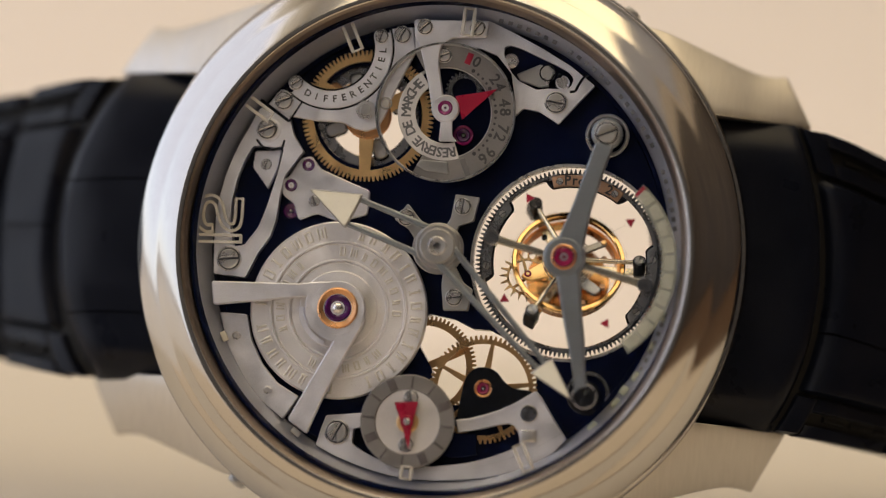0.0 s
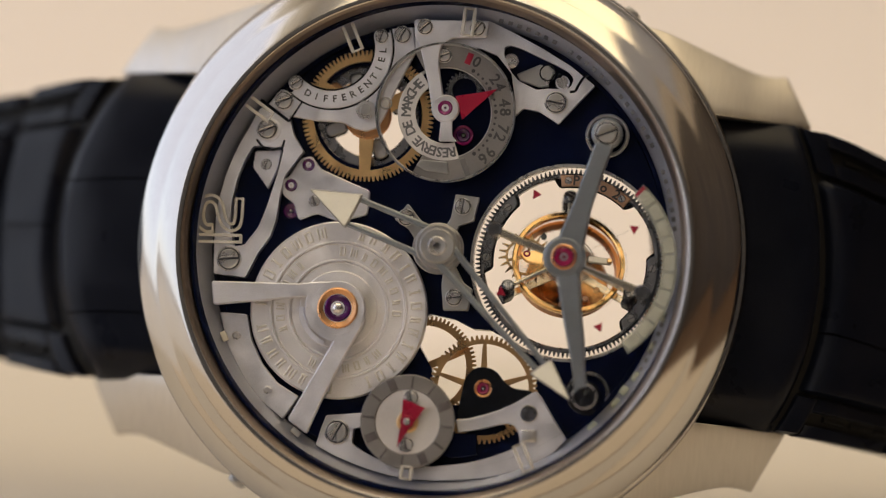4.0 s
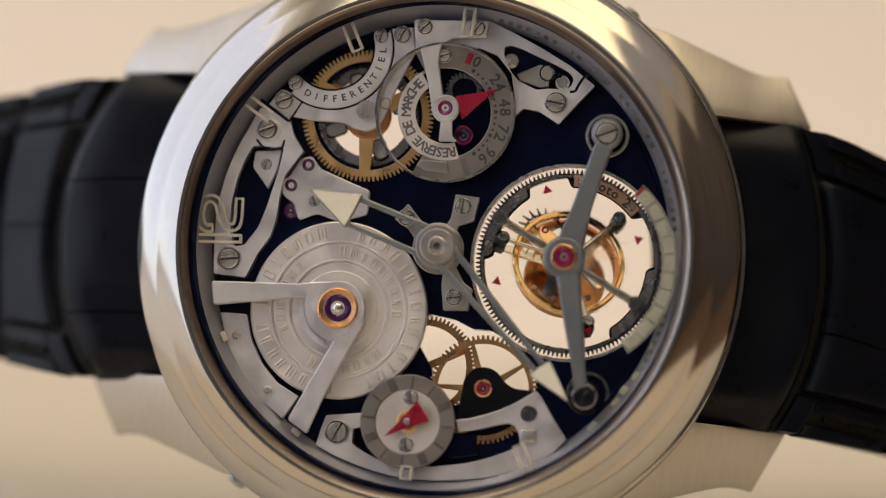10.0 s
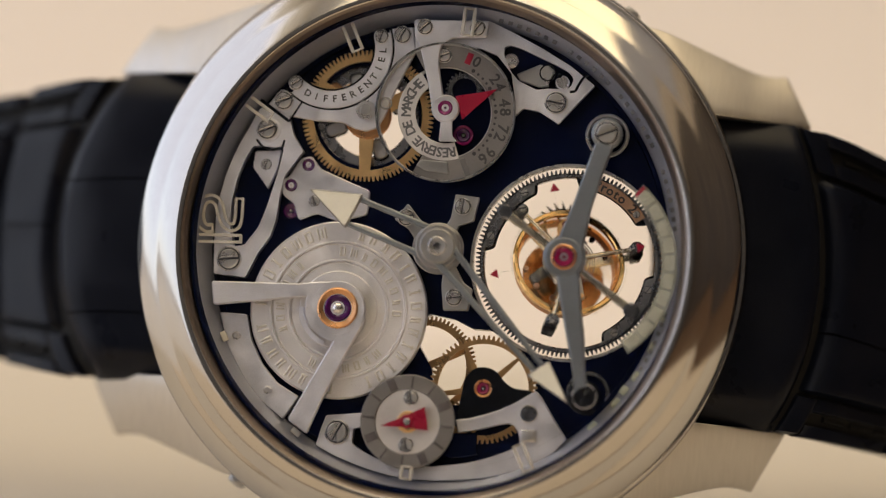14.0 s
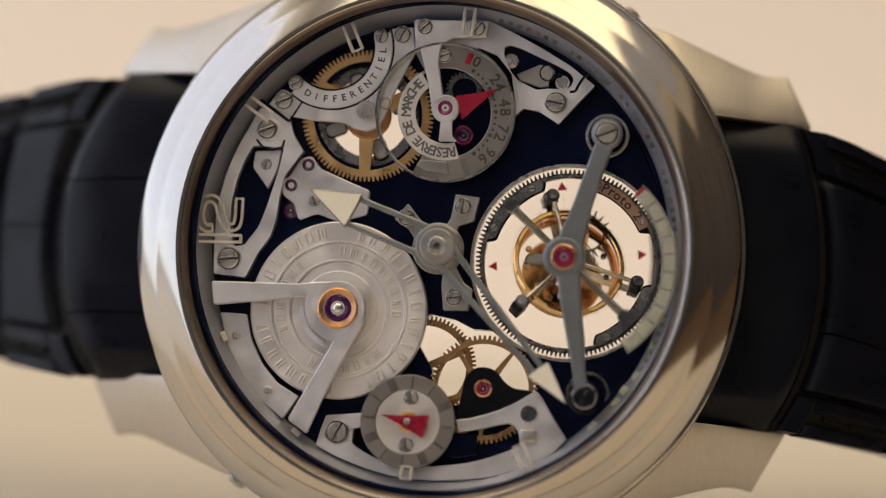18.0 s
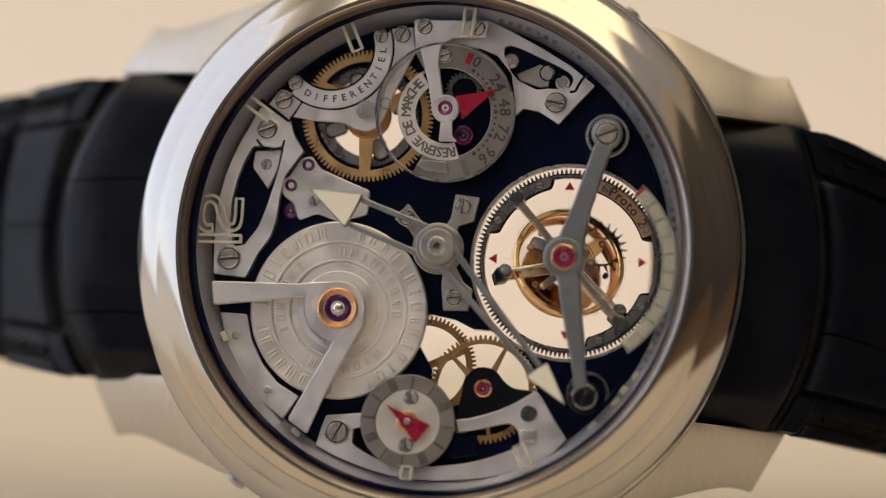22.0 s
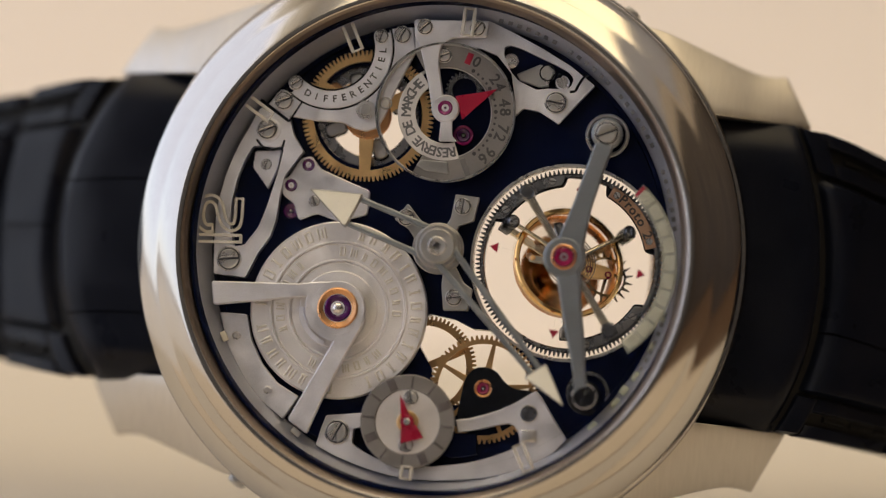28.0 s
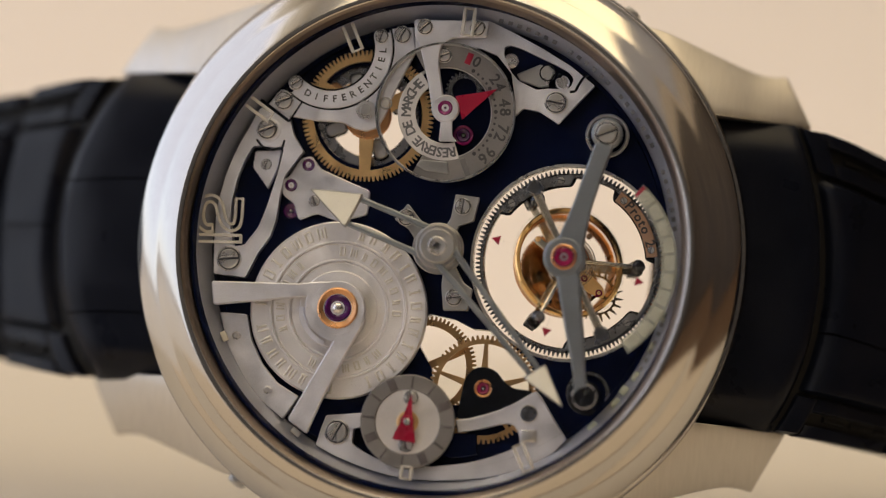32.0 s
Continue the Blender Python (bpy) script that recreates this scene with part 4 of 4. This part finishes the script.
# centre cock with three screwed feet
center = part("center_cock", join(moved(puck(1.9, 0.6, 0.95, 0.1, 40), *(-0.08, -0.04)),
    plate_of([(1.10, 3.96), (2.88, 3.74), (2.48, 1.99), (1.41, 1.64), (0.94, 0.39), (-0.10, 0.58), (0.81, 2.25)], 0.3, 0.9, 0.1),
    plate_of([(-2.37, 3.23), (-1.08, 1.60), (-0.51, 0.36), (-1.33, -0.07), (-2.32, 1.37), (-3.34, 2.05)], 0.3, 0.9, 0.1),
    plate_of([(0.24, -2.77), (0.37, -1.28), (0.98, -0.85), (1.85, -2.49), (2.52, -2.97), (2.23, -4.55), (0.41, -4.58)], 0.3, 0.9, 0.1)), MATT_STEEL, watch, "steel centre cock with three screwed feet")
for xy, t in (((1.66, 3.05), 80), ((-2.47, 2.19), 20), ((1.18, -3.62), 5)):
    screw(*xy, 0.92, 0.5, t, center)

# small seconds
sec_dial = part("seconds_dial", puck(3.45, 0.9, 1.15, 0.06, 64, 2.34), GREY_DIAL, watch, "grey and silver small seconds dial", place=(*SEC, 0.7))
part("dial_pillar", puck(1.8, -0.7, 0.85, 0.05, 40), MATT_STEEL, sec_dial)
part("seconds_disc", puck(2.38, 0.8, 1.06, 0.05, 64), SILVER_DIAL, sec_dial)
for i in range(12):
    part("seconds_mark", block(2.88, 0, 1.15, 0.86, 0.16 if i % 3 else 0.6, 0.03, 0.01), DIAL_MARK, sec_dial, turn=30 * i + 24)
for xy in ((0.18, 1.75), (-0.1, -1.7)):
    screw(*xy, 1.05, 0.46, 100, sec_dial)
part("seconds_jewel", lathe([(0.35, 1.05), (0.8, 1.05), (0.8, 1.12), (0.7, 1.16), (0.4, 1.14)], 30), GOLD, sec_dial)
seconds = part("seconds_pointer", plate_of([(2.0, 0.0), (0.35, 0.34), (-1.4, 0.86), (-1.45, -0.86), (0.35, -0.34)], 0, 0.14, 0.06, 0.04), RED, watch, "red lacquered seconds pointer", place=(*SEC, 2.1))
part("pointer_ring", puck(0.5, 0.1, 0.2, 0.05, 28, 0.27), RED, seconds)
part("pointer_cap", puck(0.26, 0.1, 0.26, 0.06, 20), STEEL, seconds)

# ---- tourbillon: cage, tilted inner carriage, balance ----
cage = part("tourbillon_cage", lathe([(6.24, -1.0), (6.56, -1.0), (6.56, -0.28), (6.5, -0.2), (6.32, -0.2), (6.24, -0.3)], 140), CAGE_STEEL, watch,
            "dark steel tourbillon cage ring with a toothed rim", place=(TC[0], TC[1], 0))
part("toothed_rim", gear(6.5, 6.58, 6.9, 130, -0.7, -0.4, (0.5, 0.72)), CAGE_STEEL, cage)


def pad_outline(mid, half, r_in, r_out, ease=5.0):
    """A curved pad whose two ends run out in hollow fillets to the ring."""
    line = []
    for i in range(41):
        da = -half - ease + 2 * (half + ease) * i / 40
        over = max(0.0, abs(da) - half) / ease
        r = r_in + (r_out - 0.15 - r_in) * over ** 2.2
        line.append((r * math.cos(radians(mid + da)), r * math.sin(radians(mid + da))))
    return arc(0, 0, r_out, mid + half + ease, mid - half - ease, 24) + line


part("plaque_seat", prism(pad_outline(78, 25, 5.52, 6.5), -0.5, -0.31, 0.05), BLACK_STEEL, cage)
plaque = part("name_plaque", prism(sector(0, 0, 5.62, 6.46, 78 - 25, 78 + 25, 20), -0.3, -0.08, 0.05), BRONZE, cage, "bronze plaque on the cage ring")
write_arc("Proto 2", 0, 0, -0.075, 6.03, 77.5, 5.0, 1.0, INK, cage)
for da in (-20, 20):
    screw(6.03 * math.cos(radians(78 + da)), 6.03 * math.sin(radians(78 + da)), -0.08, 0.24, 78 + da + 60, cage)
ARM = 164.0
for a in (ARM, ARM + 180):
    part("pad_edge", prism(pad_outline(a, 25, 5.58, 6.5), -0.5, -0.33, 0.03), BLACK_STEEL, cage)
    pad = part("cage_pad", prism(pad_outline(a, 24, 5.70, 6.48, 4.0), -0.32, -0.06, 0.05), CAGE_STEEL, cage)
    for da in (-19, 19):
        screw(6.1 * math.cos(radians(a + da)), 6.1 * math.sin(radians(a + da)), -0.06, 0.26, a + da + 70, cage, MATT_STEEL)
    part("pillar", block(5.85, 0, 0.62, 0.85, 0.95, 1.7, 0.1), DARK_STEEL, cage, turn=a)
    part("pillar_head", moved(puck(0.56, 1.2, 1.86, 0.14, 28), 5.85, 0, 0), DARK_STEEL, cage, turn=a)
    part("cage_arm", bar((1.2, 0), (5.5, 0), 0.46, 0.62, 1.25, 1.66, 0.12), CHAMPAGNE, cage, "pale polished cage arm", turn=a)
part("cage_hub", puck(1.3, 1.15, 1.68, 0.12, 36), DARK_STEEL, cage)
for i in range(4):
    a = 122.5 - 90 * i
    part("red_marker", plate_of([(5.15, 0.36), (5.15, -0.36), (5.75, 0.0)], 1.78, 1.9, 0.05, 0.03), RED, cage, turn=a)
    part("marker_stalk", bar((1.2, 0), (5.2, 0), 0.07, 0.07, 1.6, 1.78, 0.02), SAPPHIRE, cage, turn=a)

# the fixed wheel that the leaning carriage rolls on leans with it
CARRIAGE, TILT_AXIS, TILT = -1.0, -16.0, -25.0
lean = pose(0, 0, 0, 0, 0, TILT_AXIS) @ pose(0, 0, 0, TILT)
fixed = part("fixed_wheel", join(gear(1.2, 2.85, 3.05, 76, -2.75, -2.5), puck(2.3, -2.8, -2.45, 0.06, 60, 0.8)), FIXED_COPPER, cage, "coppery fixed wheel")
fixed.matrix_basis = pose(0, 0, CARRIAGE * MM) @ lean
inner = part("inner_carriage", puck(1.1, 0.5, 0.8, 0.08, 30), DARK_STEEL, watch, "tilted inner tourbillon carriage", place=(TC[0], TC[1], CARRIAGE))
for i in range(3):
    a = 136.1 - 120 * i
    part("arm", rod((0.8, 0, 0.62), (4.9, 0, 0.62), 0.2, 0.16, 14), CHAMPAGNE, inner, turn=a)
    part("weight", join(block(5.2, 0, -0.2, 0.88, 0.98, 1.3, 0.14), moved(puck(0.5, 0.4, 0.92, 0.1, 24), 5.15, 0, 0)), BLACK_STEEL, inner,
                  "dark pillar with a slotted head", turn=a)
    screw(5.15 * math.cos(radians(a)), 5.15 * math.sin(radians(a)), 0.92, 0.34, a + 60, inner, DARK_STEEL)
    part("weight_foot", block(5.25, 0, -0.98, 0.8, 0.86, 0.26, 0.06), BLACK_STEEL, inner, turn=a)
    part("lower_arm", bar((1.0, 0), (5.0, 0), 0.75, 0.5, -0.95, -0.75, 0.05), CHAMPAGNE, inner, turn=a)
part("lower_ring", lathe([(3.55, -1.45), (3.8, -1.45), (3.85, -0.6), (3.6, -0.6)], 80), COPPER, inner, "coppery lower carriage ring")
ESC = 215
ew = (3.12 * math.cos(radians(ESC)), 3.12 * math.sin(radians(ESC)))
part("escape_wheel", gear(1.36, 1.52, 2.05, 20, -0.62, -0.5, (0.88, 0.95), 0.56), ESCAPE_BRONZE, inner, "dark gilt escape wheel with hooked teeth", place=(*ew, 0))
for k in range(3):
    part("escape_arm", bar((0, 0), (1.4, 0), 0.24, 0.2, -0.6, -0.52, 0.03), ESCAPE_BRONZE, inner, place=(*ew, 0), turn=120 * k)
part("escape_cock", plate_of([(ew[0] - 0.5, ew[1] - 0.35), (ew[0] + 0.35, ew[1] - 0.5), (ew[0] + 1.5, ew[1] + 0.3), (ew[0] + 1.9, ew[1] + 1.3), (ew[0] + 0.9, ew[1] + 1.5),
                              (ew[0] + 0.1, ew[1] + 0.6)], -0.3, -0.05, 0.3), GOLD, inner, "gilt escapement cock")
jewel(ew[0], ew[1], -0.03, 0.27, inner, RUBY)
jewel(ew[0] + 1.25, ew[1] + 0.85, -0.03, 0.27, inner, RUBY)
part("pallet_cock", plate_of([(0.2, -1.2), (2.6, -1.9), (3.0, -1.2), (0.8, -0.3)], -0.3, -0.05, 0.25), DARK_STEEL, inner)
part("pallet_fork", join(bar((-1.6, -1.0), (0.4, 0.5), 0.22, 0.16, -0.6, -0.42, 0.03), bar((-1.9, -0.3), (-0.9, -1.5), 0.26, 0.26, -0.6, -0.44, 0.03)), STEEL, inner)
part("stud_carrier", plate_of([(1.0, 0.9), (2.3, 2.1), (2.0, 2.5), (0.6, 1.3)], 0.38, 0.58, 0.2), MATT_STEEL, inner)
part("stud", moved(puck(0.2, 0.3, 0.75, 0.05, 16), 2.0, 2.15, 0), GOLD, inner)
for x, y, z in ((2.3, 1.6, -0.7), (2.7, 0.4, -0.7), (-2.4, 1.9, -0.7), (1.9, -2.4, -0.7), (2.9, -1.0, -0.1), (0.9, -0.8, -0.05), (-3.0, 0.4, -0.6)):
    part("plate_screw", moved(puck(0.22, z - 0.2, z + 0.08, 0.05, 18), x, y, 0), BLACK_STEEL if x < 0 else BRONZE, inner)

balance = part("balance_wheel", lathe([(3.78, -0.22), (4.12, -0.22), (4.16, -0.12), (4.16, 0.2), (4.08, 0.28), (3.86, 0.28), (3.78, 0.2)], 80), BRIGHT_GOLD, watch,
               "gold balance wheel with rim screws and blued spring", place=(TC[0], TC[1], CARRIAGE))
spokes(3, 0.2, 3.85, 0.4, 0.34, -0.1, 0.1, BRIGHT_GOLD, balance)
for i in range(12):
    part("rim_screw", rod((4.14, 0, 0.02), (4.36, 0, 0.02), 0.11, 0.13, 10), CHAMPAGNE, balance, turn=30 * i + 15)


def hairspring():
    bm = bmesh.new()
    rows = []
    for i in range(0, 321):
        a, r = radians(i * 9), 0.5 + 1.5 * i / 320
        c, s = math.cos(a), math.sin(a)
        rows.append([bm.verts.new((q * c, q * s, z)) for q, z in ((r, 0.3), (r + 0.035, 0.3), (r + 0.035, 0.42), (r, 0.42))])
    for a, b in zip(rows, rows[1:]):
        for j in range(4):
            bm.faces.new((a[j], a[(j + 1) % 4], b[(j + 1) % 4], b[j]))
    return bm


part("hairspring", hairspring(), DARK_STEEL, balance)
part("staff", rod((0, 0, -1.2), (0, 0, 1.2), 0.18, 0.14, 14), STEEL, balance)

# four-minute scale: clear sector with pale blocks, over the side of the cage
TS = (9.65, -1.03)
scale_ring = part("minute_sector", prism(sector(0, 0, 6.70, 7.81, -56, 48, 50), 1.85, 2.0, 0.05), SECTOR_FILM, watch, "frosted clear tourbillon scale sector with pale blocks", place=(*TS, 0))
for i in range(10):
    a = -50 + 10.2 * i
    part("scale_block", prism(sector(0, 0, 6.86, 7.64, a - 4.3, a + 4.3, 4), 2.01, 2.07, 0.02), BLOCK_FILM, scale_ring)
part("red_block", prism(sector(0, 0, 6.82, 7.72, 45.5, 47.5, 3), 2.01, 2.07, 0.02), RED, scale_ring)
part("sector_post", moved(block(0, 0, 0.93, 0.5, 0.6, 1.86, 0.08), 7.27 * math.cos(radians(-50)), 7.27 * math.sin(radians(-50)), 0), DARK_STEEL, scale_ring)

# tourbillon bridge on two posts
t_hub = (9.28, -0.65)
post_a, post_b = (12.16, 8.44), (10.97, -10.70)
t_bridge = part("tourbillon_bridge", join(moved(puck(1.55, 2.05, 2.68, 0.22, 40), *t_hub),
    moved(puck(1.15, 1.8, 2.35, 0.15, 36), *post_a),
    plate_of([(11.37, 7.81), (12.69, 7.50), (11.92, 5.35), (11.16, 2.87), (10.80, 0.81), (10.58, -0.21), (8.33, -0.46), (8.91, 0.99), (9.84, 3.26), (10.68, 5.74)], 2.1, 2.62, 0.3, 0.16),
    plate_of([(8.47, -0.95), (10.27, -0.92), (10.51, -2.47), (10.64, -4.51), (10.90, -6.63), (11.03, -9.00), (11.23, -10.54), (10.26, -10.65), (10.10, -9.02), (9.72, -7.15), (9.21, -4.66), (8.83, -2.50)], 2.1, 2.62, 0.3, 0.16)), BRIDGE_STEEL, watch,
    "satin grey steel tourbillon bridge")
# lower post's cap in black steel: dark reflection put into the colour
part("post_cap_darkened", moved(puck(1.15, 1.8, 2.35, 0.15, 36), *post_b), BLACK_STEEL, t_bridge)
jewel(t_hub[0], t_hub[1], 2.72, 0.72, t_bridge, RUBY, COPPER, RUBY, 1.3)
# the lower post's collar and screw are darker copies too, for its shade
for (x, y), (px, py), turn in ((post_a, (12.06, 8.52), 20), (post_b, (11.07, -10.37), 60)):
    part("post_collar", lathe([(1.3, 0.02), (1.62, 0.02), (1.62, 0.12), (1.54, 0.2), (1.4, 0.2), (1.3, 0.12)], 44), STEEL if turn == 20 else DARK_STEEL, t_bridge, place=(px, py, 0))
    part("post", moved(puck(0.95, 0.02, 1.9, 0.1, 30), x, y, 0), BLACK_STEEL, t_bridge)
    screw(x, y, 2.35, 0.72, turn, t_bridge, MATT_STEEL if turn == 20 else BLACK_STEEL)


part("pointer_pipe", moved(puck(0.7, 0.9, 2.4, 0.05, 30), *HUB), STEEL, center)


# ---- hour and minute pointers: skeleton arms with luminous heads ----
def pointer(name, base_a, base_b, tip, root, z0, z1, hub_r, label):
    ob = part(name, moved(puck(hub_r, z0, z1 + 0.1, 0.1, 40, 0.3), 0, 0, 0), MATT_STEEL, watch, label, place=(*HUB, 0))
    head = [Vector(p) for p in less([base_a, base_b, tip], HUB)]
    mid = sum(head, Vector((0, 0))) / 3
    frame_line = [tuple(mid + (p - mid) * 1.0) for p in head]
    part("head_frame", plate_of(frame_line, z0, z1 - 0.06, 0.25, 0.05), MATT_STEEL, ob)
    part("luminous_head", plate_of([tuple(mid + (p - mid) * 0.9) for p in head], z1 - 0.06, z1 + 0.04, 0.22, 0.03), LUME, ob)
    along = (head[0] + head[1]) / 2
    for k, p in enumerate(head[:2]):
        d = along.normalized()
        n = Vector((-d.y, d.x)) * (hub_r * 0.62) * (1 if (p - along).dot(Vector((-d.y, d.x))) > 0 else -1)
        part("arm", bar(tuple(n), tuple(p * root + along * (1 - root)), 0.5, 0.42, z0, z1 - 0.04, 0.12), BRIDGE_STEEL, ob)
    return ob


hour = pointer("hour_pointer", *[(-5.43, 3.67), (-6.72, 1.09), (-9.50, 4.02)], 0.7, 2.35, 2.6, 1.65, "steel skeleton hour pointer with luminous triangle")
minute = pointer("minute_pointer", *[(8.58, -7.96), (7.01, -9.10), (10.16, -11.07)], 0.35, 2.72, 2.95, 1.3, "steel skeleton minute pointer with luminous triangle")
part("center_cap", lathe([(0.18, 2.7), (0.75, 2.7), (0.75, 3.0), (0.6, 3.14), (0.3, 3.1), (0.18, 2.9)], 32), STEEL, minute)

# ---- what moves ----
def turned(x, y, z, turn):
    return pose(x * MM, y * MM, z * MM, 0, 0, turn)


def carriage(t, spin):
    """The tilted inner carriage: carried round by the outer cage, turning on its own leaning axis."""
    return (pose((TC[0] - 0.12) * MM, (TC[1] + 0.05) * MM, CARRIAGE * MM) @ pose(0, 0, 0, 0, 0, TILT_AXIS - 1.5 * t) @ pose(0, 0, 0, TILT) @ pose(0, 0, 0, 0, 0, spin))


def motions():
    halves = [i * 0.5 for i in range(65)]
    walk(cage, [(t, turned(TC[0], TC[1], 0, -1.5 * t)) for t in halves])
    walk(inner, [(t, carriage(t, -6 * t)) for t in halves])
    walk(wheel, [(t, turned(TRAIN[0], TRAIN[1], 0, 79.3 + 2.5 * t)) for t in halves])
    walk(seconds, [(t, turned(SEC[0], SEC[1], 2.1, -86 - 6 * t)) for t in halves])
    ticks = [i / 30 for i in range(961)]
    walk(balance, [(t, carriage(t, -6 * t + 115 * math.sin(2 * math.pi * 3 * t))) for t in ticks])
    walk(minute, [(0, turned(HUB[0], HUB[1], 0, 0.0)), (32, turned(HUB[0], HUB[1], 0, -3.2))])
    walk(hour, [(0, turned(HUB[0], HUB[1], 0, 0.0)), (32, turned(HUB[0], HUB[1], 0, -0.27))])


motions()
